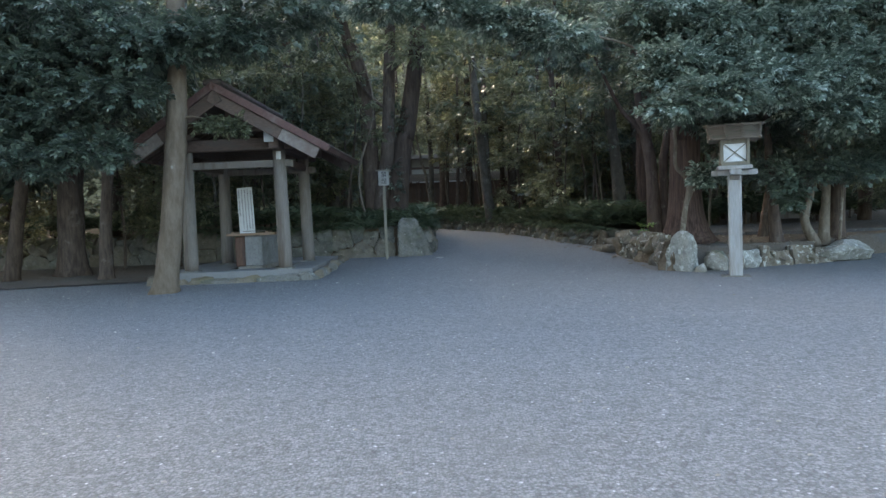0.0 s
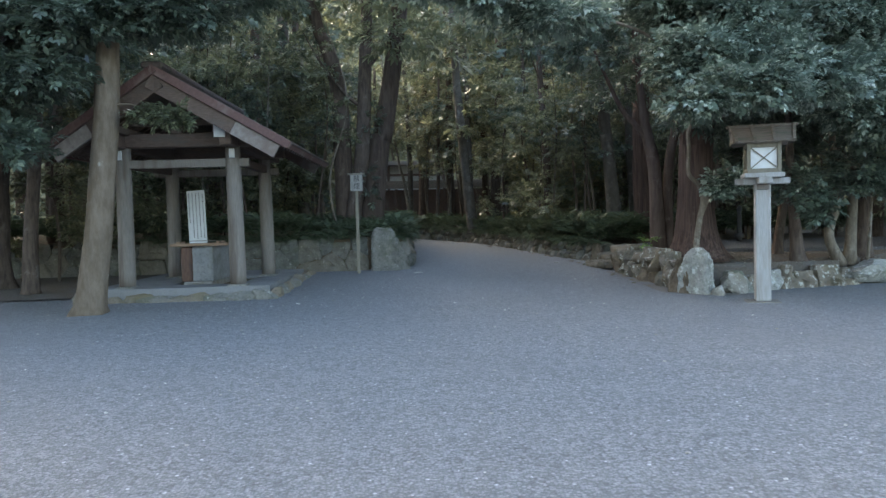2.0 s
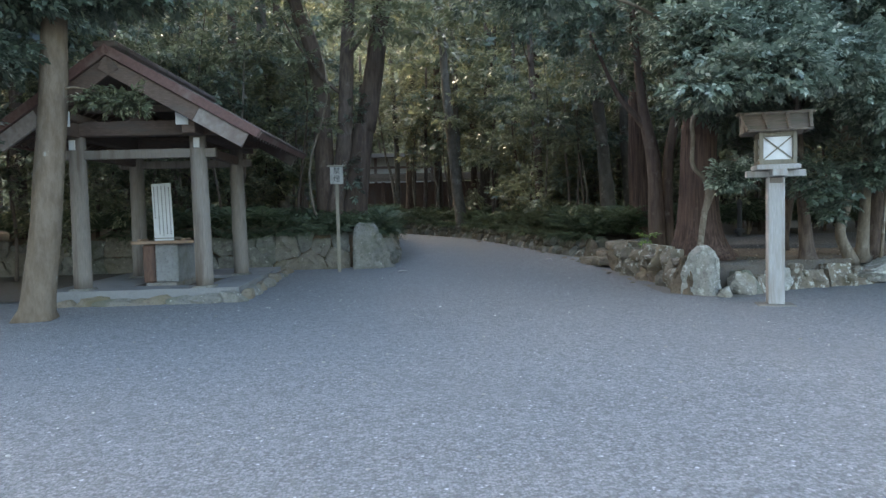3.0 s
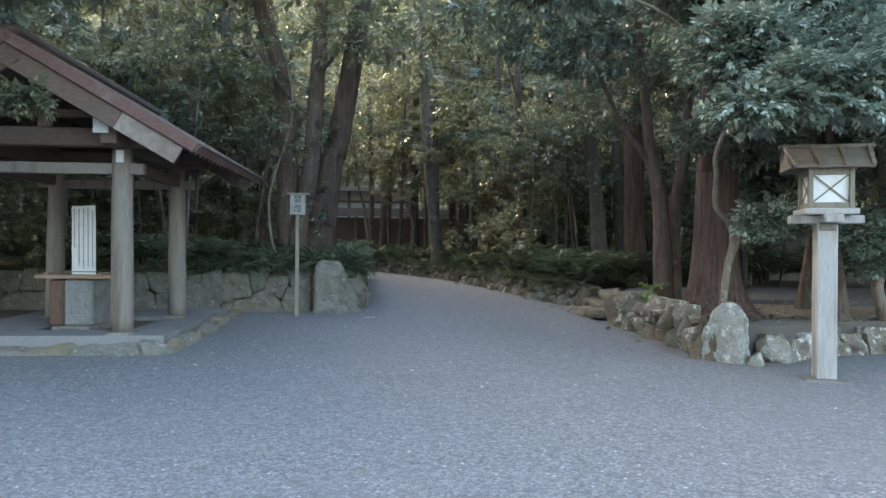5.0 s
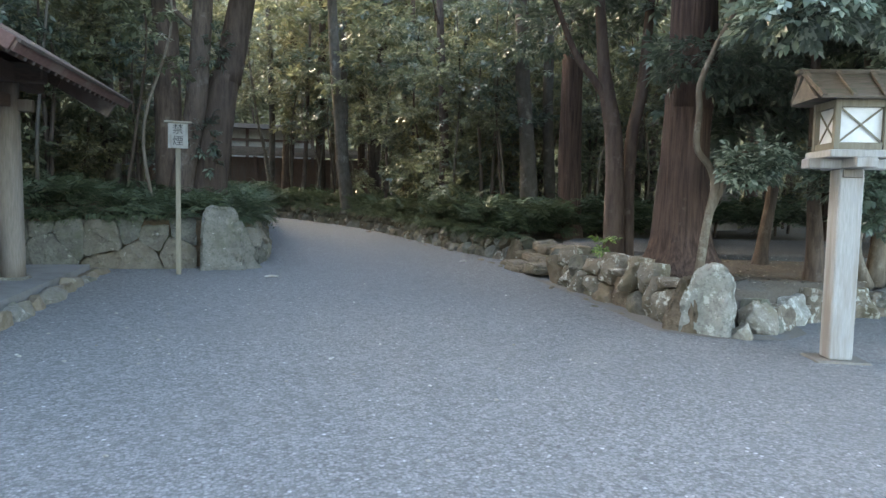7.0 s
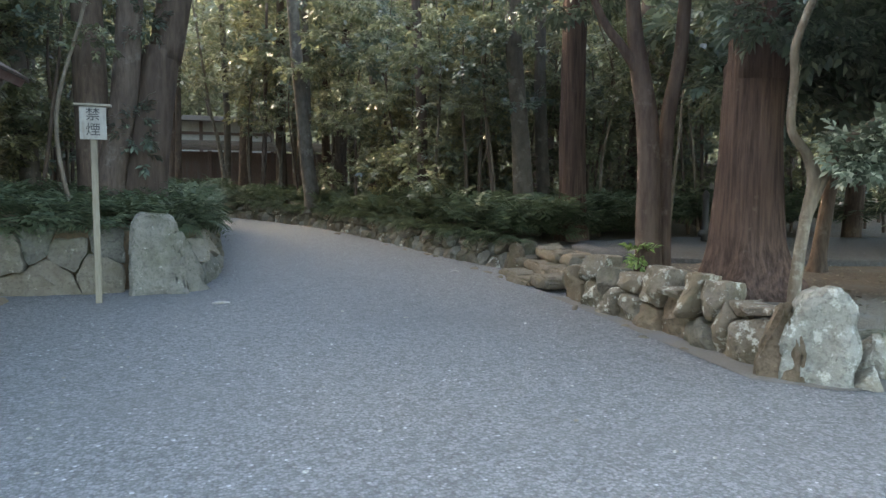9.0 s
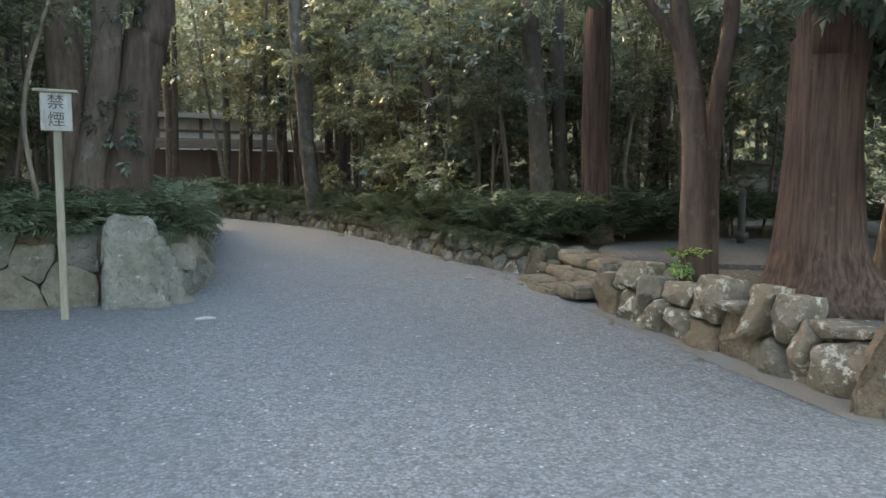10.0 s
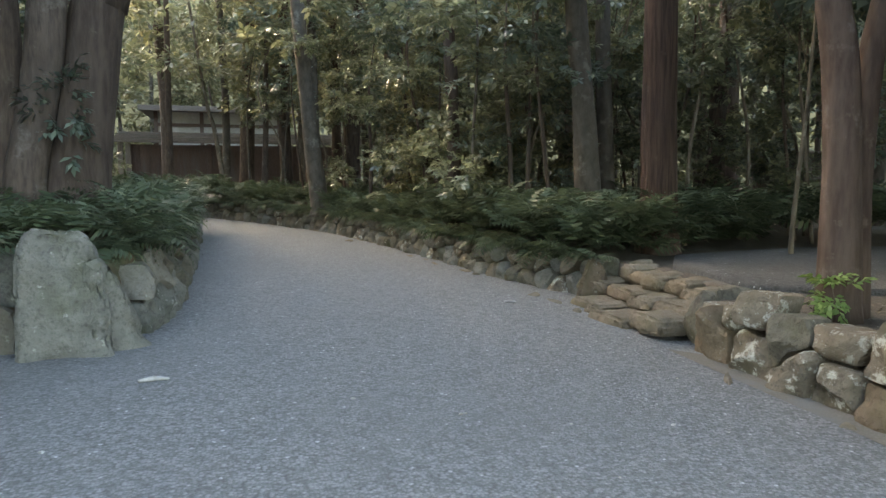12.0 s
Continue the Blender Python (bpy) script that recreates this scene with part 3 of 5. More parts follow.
sheet("terrace_1", [(13, 16.5), (9.6, 15.3), (8.4, 14.5), (7.0, 14.15), (6.2, 13.75), (5.6, 13.45), (5.15, 13.5), (5.05, 14.9), (5.0, 16.2), (5.08, 17.4), (5.6, 17.6), (5.75, 19.5), (5.4, 20.0), (5.0, 21.1),
                    (4.6, 23.1), (4.35, 24.6), (3.75, 27.4), (3.05, 29.5), (2.25, 31.05), (0.85, 33.35), (-0.65, 35.15), (-4, 37.7), (-9, 39.7), (-9, 70), (45, 70), (45, 24), (16, 20)],
      terrace_z, EARTH, 1.0, "bare brown earth of the wooded terrace", "earth", 0.8)
sheet("terrace_2", [(-0.4, 18.5), (0.08, 18.85), (0.18, 19.8), (0.18, 21.7), (0.06, 25.5), (-0.1, 29.0), (-0.85, 31.15), (-3, 33.3), (-9, 35.3), (-45, 40), (-45, 19), (-12, 18.95), (-6, 18.7), (-2.2, 18.5)],
      bed_z, LEAF_LITTER, 1.0, "leaf-littered bed behind the low stone wall", "earth", 1.0)
sheet("earth_strip", [(-5.15, 14.3), (-5.15, 18.4), (-45, 18.6), (-45, 14.5), (-14, 14.2), (-9, 13.9)], lambda x, y: ground_z(x, y) + 0.025, EARTH, 1.0, "trodden dark earth under the trees", "earth")
sheet("side_path", [(5.75, 17.7), (5.95, 19.3), (6.6, 20.2), (9, 20.7), (16, 19.6), (14, 16.9), (10, 16.6), (7.4, 17.2)], lambda x, y: ground_z(x, y) + 0.50, SHADED_GRAVEL, 0.8, "earthy gravel side path on the terrace, tree shade put into its colour", "path", 0.1)
sheet("gutter_edge", [(4.45, 13.4), (4.9, 13.0), (5.6, 12.85), (6.2, 13.2), (6.6, 13.9), (5.6, 13.5), (5.05, 13.5), (4.95, 15), (4.95, 17), (4.6, 17.4), (4.55, 15.5)], lambda x, y: ground_z(x, y) + 0.006, DAMP, 0.4, "strip of damp tan sand along the wall's foot", "sand")

# ---- stone walls ----
fitted_wall("stone_wall_1", SIDE_WALL, 0.58, 0.33, 2, 1, (ROCK, ROCK_BROWN, ROCK_DARK), "low dry wall of lichen-spotted broken grey-brown stones", 0.14, 0.045, 0.10, 0.2, 0.016)
fitted_wall("stone_wall_2", FRONT_WALL, 0.38, 0.48, 1, -1, (ROCK, ROCK_GREY, ROCK_WHITE), "low row of lichen-spotted boulders edging the terrace", 0.13, 0.06, 0.12, 0.2, 0.02)
fitted_wall("stone_wall_3", CURVE_WALL, 0.46, 0.27, 2, 1, (ROCK_DARK, ROCK_GREY, ROCK), "curving low wall of mossy rounded stones along the path", 0.10, 0.085, 0.2, 0.12, 0.016)
fitted_wall("stone_wall_4", LEFT_WALL, 0.76, 0.5, 2, -1, (ROCK_SHADY,), "waist-low retaining wall of grey-green broken stones", 0.05, 0.07, 0.12, 0.12, 0.002)
fitted_wall("stone_wall_5", LEFT_CURVE, 0.7, 0.34, 2, -1, (ROCK_SHADY, ROCK_GREY, ROCK_DARK), "retaining wall of grey stones bending along the path", 0.11, 0.075, 0.2, 0.12, 0.014)

tagged(carved_stone("boulder", [(-0.29, 0), (0.3, 0), (0.32, 0.4), (0.3, 0.7), (0.2, 0.84), (0.04, 0.88), (-0.1, 0.78), (-0.19, 0.55), (-0.26, 0.28)], 0.42, ROCK_WHITE, (4.84, 13.2, 0.13), -42, 0.85, 0.065), "upright whitish lichen-covered boulder at the wall's corner", "boulder")
tagged(carved_stone("boulder", [(-0.2, 0), (0.2, 0), (0.19, 0.36), (0.12, 0.68), (0.02, 0.72), (-0.08, 0.5), (-0.17, 0.3)], 0.32, ROCK_BROWN, (4.66, 13.38, 0.13), -48, 0.85, 0.075), "brown lobed stone leaning on the upright boulder", "boulder")
tagged(stone_piece("boulder", 5.6, 13.32, 0.17, 0.42, 0.36, 0.42, -15, ROCK_WHITE, None, 12, 2, True), "small white tilted boulder beside the upright one", "boulder")
tagged(stone_piece("boulder", 5.24, 13.05, 0.16, 0.24, 0.22, 0.22, 40, ROCK_WHITE, None, 0, 3), "small white stone at the foot of the boulders", "boulder")
tagged(stone_piece("boulder", 8.75, 14.35, 0.2, 1.25, 0.6, 0.42, 14, ROCK_WHITE, None, -8, 4, True), "long pale flat boulder lying at the terrace edge", "boulder")
tagged(carved_stone("boulder", [(-0.21, 0), (0.22, 0), (0.2, 0.28), (0.08, 0.58), (-0.05, 0.6), (-0.16, 0.28)], 0.3, ROCK_BROWN, (5.06, 19.62, 0.31), -30, 0.8, 0.05), "pointed upright tan-grey stone beside the rough steps", "boulder")
tagged(carved_stone("standing_stone", [(-0.33, 0), (0.35, 0), (0.33, 0.4), (0.27, 0.78), (0.19, 0.98), (0.1, 1.06), (-0.22, 1.08), (-0.3, 1.0), (-0.35, 0.5)], 0.5, ROCK_GREY, (-0.29, 18.02, 0.36), 4, 0.85, 0.05), "tall flat-faced grey standing stone ending the wall", "standing stone")
tagged(carved_stone("boulder", [(-0.22, 0), (0.36, 0), (0.3, 0.16), (0.16, 0.42), (0.04, 0.72), (-0.1, 0.86), (-0.22, 0.8)], 0.55, ROCK_GREY, (0.06, 18.15, 0.36), 34, 0.9, 0.07), "broken sloping grey stone against the standing stone", "boulder")

steps = tagged(new("rough_steps"), "three rough steps of flat tan stones up to the terrace", "steps", "", "structure")
for tier in range(3):
    y = 17.62 + 0.05 * tier
    while y < 19.55:
        w = RNG.uniform(0.3, 0.72)
        h = 0.165 + RNG.uniform(-0.025, 0.03)
        carved_stone("step_stone", [(-w, 0), (0, 0), (0.01, h * 0.7), (-0.05, h), (-w * 0.5, h + 0.012), (-w + 0.06, h), (-w, h * 0.6)], RNG.uniform(0.42, 0.52), SLAB,
                     (4.66 + tier * 0.34 + 0.045 * (y - 17.6) + RNG.uniform(-0.05, 0.05), y, ground_z(5, y) + tier * 0.15 - 0.04 + (0.08 if not tier and y < 17.7 else 0)), -90 + RNG.normal(0, 5), 0.95, 0.03, steps)
        y += w * 0.98
for x, y, s in ((5.05, 17.42, 0.42), (5.4, 17.5, 0.45), (5.7, 17.6, 0.4), (5.75, 19.75, 0.5), (5.5, 20.0, 0.4)):
    stone_piece("side_stone", x, y, ground_z(x, y) + 0.02, s, s * 0.9, 0.5, RNG.uniform(0, 90), ROCK_DARK, steps, 3)
edging = tagged(new("edging_stones"), "flat tan stones set flush along the wall's foot", "edging", "", "structure")
for x, y, rz in along([(4.52, 14.4), (4.5, 16.9), (4.6, 18.6), (4.55, 20.8), (4.15, 23.0), (3.7, 25.5), (3.0, 28)], lambda: RNG.uniform(0.28, 0.6)):
    if RNG.random() < 0.6:
        stone_piece("edging_stone", x + RNG.normal(0, 0.05), y, ground_z(x, y) - 0.05, RNG.uniform(0.12, 0.36), RNG.uniform(0.07, 0.16), RNG.uniform(0.06, 0.09), rz + RNG.normal(0, 14), ROCK_DARK if RNG.random() < 0.5 else SLAB, edging)


# ---- pavilion ----
def platform():
    root = tagged(new("platform"), "low stone-kerbed gravel-grey platform under the pavilion", "platform", "", "structure")
    x0, x1, y0, y1, top, bottom = -5.1, -2.15, 13.72, 17.9, 0.53, 0.15
    px0, px1, py0, py1 = -3.95, -2.75, 14.35, 16.2
    for a, b, c, d in ((x0, x1, y0, py0), (x0, x1, py1, y1), (x0, px0, py0, py1), (px1, x1, py0, py1)):
        part("slab", box(a, b, c, d, bottom, top, 0), PAVING, root)
    part("pit_floor", box(px0, px1, py0, py1, bottom, 0.47, 0), LEAF_LITTER, root, "dark wet pebbled drain floor")
    for x, y, rz in along([(-5.1, 13.66), (-2.2, 13.64), (-2.07, 13.8), (-2.02, 17.9)], lambda: RNG.uniform(0.24, 0.46)):
        stone_piece("kerb_stone", x, y, 0.19 + 0.018 * (y - 14), RNG.uniform(0.34, 0.6), RNG.uniform(0.2, 0.3), RNG.uniform(0.24, 0.32), rz + RNG.normal(0, 4), SLAB if RNG.random() < 0.5 else ROCK_GREY, root, RNG.normal(0, 2))
    return root


platform()


def roof_side(root, s, ridge, eave, half, y0, y1):
    """One slope: lapped bark courses, boards and rafters. s is the side."""
    slope = Vector((s * half, 0, eave - ridge))
    length = slope.length
    d = slope.normalized()
    nrm = Vector((s * (ridge - eave), 0, half)).normalized()
    frame_m = Matrix(((d.x, 0, nrm.x, 0), (d.y, 1, nrm.y, 0), (d.z, 0, nrm.z, ridge), (0, 0, 0, 1)))
    n = 17

    def board(a, b, c, d, e, f, bevel, tilt=0.0):
        """A box in the slope's frame; the gable ends lean out towards the ridge."""
        bm = box(a, b, c, d, e, f, bevel)
        if tilt:
            bm.transform(Matrix.Translation((a, 0, 0)) @ Matrix.Rotation(tilt, 4, "Y") @ Matrix.Translation((-a, 0, 0.004)))
        for v in bm.verts:
            lean = 0.42 * max(0, 1 - v.co.x / length)
            v.co.y += -lean if v.co.y < y0 + 0.3 else lean * 0.6 if v.co.y > y1 - 0.3 else 0
        bm.transform(frame_m)
        bmesh.ops.recalc_face_normals(bm, faces=bm.faces)
        return bm

    part("roof_deck", board(0.0, length - 0.03, y0 + 0.03, y1 - 0.03, -0.06, -0.003, 0), BEAM, root, "dark underside boards")
    for i in range(n):
        a = length * i / n
        part("shingle_course", board(a, a + length / n + 0.05, y0, y1, 0.0, 0.035, 0.006, radians(1.6)), SHINGLE, root)
    for y in (y0, y1):
        o = -0.045 if y == y0 else 0.045
        part("verge_board", board(-0.02, length + 0.01, min(y, y + o), max(y, y + o), -0.10, 0.03, 0.006), FASCIA, root, "red-brown verge board")
        part("bargeboard", board(0.03, length * 0.62, min(y - o * 0.1, y - o * 1.2), max(y - o * 0.1, y - o * 1.2), -0.33, -0.105, 0.006), BEAM, root, "dark brown bargeboard")
        part("bargeboard_tip", board(length * 0.62 + 0.002, length - 0.12, min(y - o * 0.1, y - o * 1.2), max(y - o * 0.1, y - o * 1.2), -0.33, -0.105, 0.006), BARGE, root, "pale weathered bargeboard end")
    part("eave_board", board(length - 0.01, length + 0.03, y0, y1, -0.09, 0.03, 0.006), FASCIA, root, "red-brown eave board")
    k = int((y1 - y0) / 0.21)
    for i in range(k):
        y = y0 + 0.18 + i * (y1 - y0 - 0.36) / (k - 1)
        r = part("rafter", box(length * 0.35, length - 0.08, y - 0.028, y + 0.028, -0.13, -0.061, 0.004, m=frame_m), BEAM, root)
        part("rafter_end", box(length - 0.079, length - 0.07, y - 0.026, y + 0.026, -0.128, -0.064, 0, m=frame_m), BARGE, r, "pale painted rafter end")


def pavilion():
    root = empty("purification_pavilion", -3.58, 15.05, 0.55, "open timber pavilion with a steep brown bark-shingled gable roof", "pavilion", rz=-2.5)
    px, py, top = 0.93, 1.12, 2.32
    for sx in (-1, 1):
        for sy in (-1, 1):
            p = part("pillar", tube([(sx * px, sy * py, 0), (sx * px * 0.99, sy * py, 1.2), (sx * px * 0.98, sy * py, top)], [0.135, 0.13, 0.122], 20, 0.01), PILLAR, root, "round weathered grey wooden pillar", True)
            part("footing", box(sx * px - 0.16, sx * px + 0.16, sy * py - 0.16, sy * py + 0.16, -0.06, 0.012, 0.02), ROCK_GREY, p, "flat footing stone")
    for sy in (-1, 1):
        t = part("tie_beam", box(-px - 0.26, px + 0.26, sy * py - 0.05, sy * py + 0.05, 1.98, 2.12, 0.01), PILLAR, root, "pale grey tie beam through the pillars")
        part("gable_beam", box(-1.32, 1.32, sy * py - 0.1, sy * py + 0.1, 2.32, 2.55, 0.015), BEAM, root)
        part("king_post", box(-0.09, 0.09, sy * py - 0.08, sy * py + 0.08, 2.55, 3.2, 0.01), BEAM, root)
        part("collar_beam", box(-0.75, 0.75, sy * py - 0.06, sy * py + 0.06, 2.68, 2.78, 0.01), BEAM, root)
        for sx in (-1, 1):
            part("peg_end", box(sx * px - 0.045, sx * px + 0.045, sy * (py + 0.118), sy * (py + 0.145), 2.12, 2.27, 0.004) if sy > 0 else box(sx * px - 0.045, sx * px + 0.045, -py - 0.145, -py - 0.118, 2.12, 2.27, 0.004), WHITE, root, "white-painted beam end")
    for sx in (-1, 1):
        part("side_tie", box(sx * px - 0.05, sx * px + 0.05, -py - 0.1, py + 0.1, 2.02, 2.17, 0.01), BEAM, root)
        part("wall_plate", box(sx * px - 0.1, sx * px + 0.1, -1.62, 2.0, 2.30, 2.52, 0.012), BEAM, root)
        part("purlin", box(sx * 0.85 - 0.09, sx * 0.85 + 0.09, -1.62, 2.2, 2.523, 2.64, 0.01), BEAM, root)
        part("purlin_end", box(sx * 0.85 - 0.09, sx * 0.85 + 0.09, -1.645, -1.621, 2.42, 2.64, 0.004), WHITE, root, "white-painted purlin end")
        roof_side(root, sx, 3.45, 2.29, 1.98, -1.68, 2.36)
    part("ridge_purlin", box(-0.1, 0.1, -1.95, 2.46, 3.1, 3.3, 0.01), BEAM, root)
    part("ridge_end", box(-0.075, 0.075, -1.975, -1.951, 3.12, 3.26, 0.004), WHITE, root, "white-painted ridge end")
    part("ridge_cap", box(-0.17, 0.17, -2.14, 2.64, 3.42, 3.53, 0.03), SHINGLE, root, "boxed bark ridge cap")
    return root


pavilion()


def basin():
    root = empty("water_basin", -3.5, 15.2, 0.47, "grey granite water basin, rust-stained at one corner, in its drain", "water basin", rz=-2.5)
    body = bmesh.new()
    box(-0.085, 0.28, -0.75, 0.75, 0.10, 0.72, 0.02, body)
    part("body", body, BASIN_STONE, root)
    part("stained_side", box(-0.29, -0.088, -0.745, 0.75, 0.10, 0.715, 0.025), RUST, root, "rust-brown stained stone corner")
    part("plinth", box(-0.24, 0.26, -0.78, 0.78, 0.0, 0.098, 0.015), BASIN_STONE, root)
    part("water", box(-0.2, 0.2, -0.6, 0.6, 0.7205, 0.724, 0.0), INK, root, "dark still water surface")
    return root


basin()


def dipper_rack():
    root = empty("ladle_rack", -3.47, 14.5, 1.2, "new cedar board rack for water ladles on the basin", "rack", rz=-2.5)
    part("board", box(-0.50, 0.50, -0.12, 0.0, 0, 0.05, 0.006), CEDAR_BOARD, root)
    part("board", box(-0.46, 0.5, 0.14, 0.24, 0, 0.045, 0.006), CEDAR_BOARD, root)
    part("batten", box(-0.4, -0.34, -0.1, 0.22, 0.05, 0.08, 0.004), CEDAR_BOARD, root)
    part("batten", box(0.3, 0.36, -0.1, 0.22, 0.05, 0.08, 0.004), CEDAR_BOARD, root)
    part("ladle_handle", box(-0.2, 0.28, 0.03, 0.045, 0.08, 0.095, 0.002), PILLAR, root, "thin bamboo ladle handle")
    return root


dipper_rack()


def notice_board():
    root = empty("notice_board", -3.86, 15.75, 1.2, "white upright notice board with columns of black brush writing", "notice board")
    tilt = Matrix.Rotation(radians(-3), 4, "Y") @ Matrix.Rotation(radians(-6), 4, "X")
    part("panel", box(-0.17, 0.17, -0.012, 0.012, 0.0, 1.05, 0.004, m=tilt), WHITE, root)
    part("leg", box(-0.15, -0.11, 0.014, 0.05, -0.7, 0.9, 0.003, m=tilt), PILLAR, root)
    part("leg", box(0.11, 0.15, 0.014, 0.05, -0.7, 0.9, 0.003, m=tilt), PILLAR, root)
    rnd = random.Random(5)
    for i in range(5):
        x = 0.13 - i * 0.065
        z = 1.0 - (0.0 if i else 0.03)
        bm = bmesh.new()
        while z > (0.12 if i < 4 else 0.45):
            h = rnd.uniform(0.018, 0.028)
            w = rnd.uniform(0.006, 0.010)
            box(x - w, x + w, -0.016, -0.0125, z - h, z, 0, bm, tilt)
            z -= h + rnd.uniform(0.014, 0.020)
        tagged(part("writing", bm, INK, root, "column of small black characters"), kind="stuff")
    return root


notice_board()


# ---- lantern ----
def lantern():
    root = empty("wooden_lantern", 5.43, 12.0, 0.2, "tall silvery wooden lantern on a square post with a shingled cap", "lantern", rz=-20)
    part("plinth", box(-0.24, 0.24, -0.2, 0.2, -0.1, 0.03, 0.015), DAMP, root, "flush concrete plinth")
    part("post", box(-0.105, 0.105, -0.105, 0.105, 0.03, 1.76, 0.012), LANTERN_WOOD, root)
    part("bracket", box(-0.085, 0.085, -0.125, 0.125, 1.68, 1.76, 0.006), PILLAR, root, "brown wooden bracket under the shelf")
    part("shelf", box(-0.37, 0.37, -0.09, 0.09, 1.76, 1.85, 0.008), LANTERN_WOOD, root)
    part("shelf", box(-0.09, 0.09, -0.36, 0.36, 1.762, 1.852, 0.008), LANTERN_WOOD, root)
    part("base_board", box(-0.27, 0.27, -0.27, 0.27, 1.853, 1.92, 0.008), LANTERN_WOOD, root)
    light_box = part("light_box", box(-0.185, 0.185, -0.185, 0.185, 1.92, 2.34, 0.0), PAPER, root, "white translucent lantern panes")
    for sx in (-1, 1):
        for sy in (-1, 1):
            part("corner_post", box(sx * 0.205 - 0.025, sx * 0.205 + 0.025, sy * 0.205 - 0.025, sy * 0.205 + 0.025, 1.92, 2.36, 0.004), SIGN_WOOD, light_box, "brown wooden corner post")
    for i in range(4):
        turn = Matrix.Rotation(math.pi / 2 * i, 4, "Z")
        part("rail", box(-0.18, 0.18, -0.222, -0.187, 1.92, 1.985, 0.004, m=turn), SIGN_WOOD, light_box, "brown wooden rail")
        part("rail", box(-0.18, 0.18, -0.222, -0.187, 2.29, 2.36, 0.004, m=turn), SIGN_WOOD, light_box, "brown wooden rail")
        for s in (-1, 1):
            cross = turn @ Matrix.Translation((0, -0.196 - 0.004 * s, 2.1375)) @ Matrix.Rotation(s * math.atan2(0.305, 0.36), 4, "Y")
            part("cross_bar", box(-0.235, 0.235, -0.004, 0.004, -0.008, 0.008, 0, m=cross), SIGN_WOOD, light_box, "thin wooden cross bar")
    for s in (-1, 1):
        lie = Matrix.Translation((0, 0, 2.60)) @ Matrix.Rotation(-s * radians(38), 4, "X")
        boards = box(-0.45, 0.45, min(0.004 * s, s * 0.41), max(0.004 * s, s * 0.41), 0.0, 0.03, 0.006)
        for v in boards.verts:
            v.co.x *= 1 - 0.3 * abs(v.co.y)
        boards.transform(lie)
        side = part("roof_slope", boards, LANTERN_ROOF, root, "weathered brown roof boards")
        for x in (-0.43, -0.15, 0.14, 0.43):
            strip = box(x - 0.024, x + 0.024, min(s * 0.02, s * 0.42), max(s * 0.02, s * 0.42), 0.031, 0.055, 0.004)
            for v in strip.verts:
                v.co.x *= 1 - 0.3 * abs(v.co.y)
            strip.transform(lie)
            part("batten", strip, LANTERN_ROOF, side, "raised roof batten")
        gable = bmesh.new()
        tri = [gable.verts.new((s * 0.40, y, z)) for y, z in ((-0.27, 2.36), (0.27, 2.36), (0, 2.58))] + [gable.verts.new((s * 0.42, y, z)) for y, z in ((-0.27, 2.36), (0.27, 2.36), (0, 2.58))]
        for f in ((0, 1, 2), (5, 4, 3), (0, 3, 4, 1), (1, 4, 5, 2), (2, 5, 3, 0)):
            gable.faces.new([tri[i] for i in f])
        bmesh.ops.recalc_face_normals(gable, faces=gable.faces)
        part("gable_board", gable, LANTERN_ROOF, root)
    part("ridge_board", box(-0.49, 0.49, -0.05, 0.05, 2.60, 2.645, 0.012), LANTERN_ROOF, root)
    return root


lantern()


# ---- sign ----
def text_mesh(body, size, depth):
    cu = bpy.data.curves.new("letters", "FONT")
    cu.body, cu.size, cu.extrude, cu.align_x, cu.align_y = body, size, depth, "CENTER", "CENTER"
    ob = new("letters", cu)
    me = bpy.data.meshes.new_from_object(ob.evaluated_get(bpy.context.evaluated_depsgraph_get()))
    bpy.data.objects.remove(ob)
    return me


def smoking_sign():
    root = empty("no_smoking_sign", -0.89, 17.6, 0.445, "pale wooden post sign with two black characters on white", "sign", rz=6)
    part("post", box(-0.035, 0.035, -0.03, 0.03, -0.1, 2.16, 0.006), SIGN_WOOD, root)
    board = part("board", box(-0.135, 0.135, -0.052, -0.032, 1.80, 2.16, 0.004), SIGN_WHITE, root, "small weathered white board")
    part("cap", box(-0.19, 0.19, -0.08, 0.05, 2.162, 2.19, 0.005), SIGN_WOOD, root)
    for i, ch in enumerate("禁煙"):
        me = text_mesh(ch, 0.15, 0.002)
        ob = link_mesh("character", me, INK, board)
        ob.matrix_basis = pose(0, -0.055, 2.065 - i * 0.165, 90, 0, 0)
        ob["label"] = "black written character"
    return root


smoking_sign()


# ---- iron post by the side path ----
def iron_post():
    root = empty("bollard", 9.0, 19.9, ground_z(9, 19.9) + 0.5, "dark iron post with a collar beside the side path", "bollard")
    part("shaft", tube([(0, 0, 0), (0, 0, 0.4), (0, 0, 0.8)], [0.07, 0.058, 0.055], 14, 0.0), IRON, root, "", True)
    part("collar", tube([(0, 0, 0.08), (0, 0, 0.14), (0, 0, 0.2)], [0.12, 0.13, 0.11], 14, 0.0), IRON, root, "", True)
    part("cap", tube([(0, 0, 0.79), (0, 0, 0.86), (0, 0, 0.94)], [0.07, 0.066, 0.025], 14, 0.0), IRON, root, "", True)


iron_post()


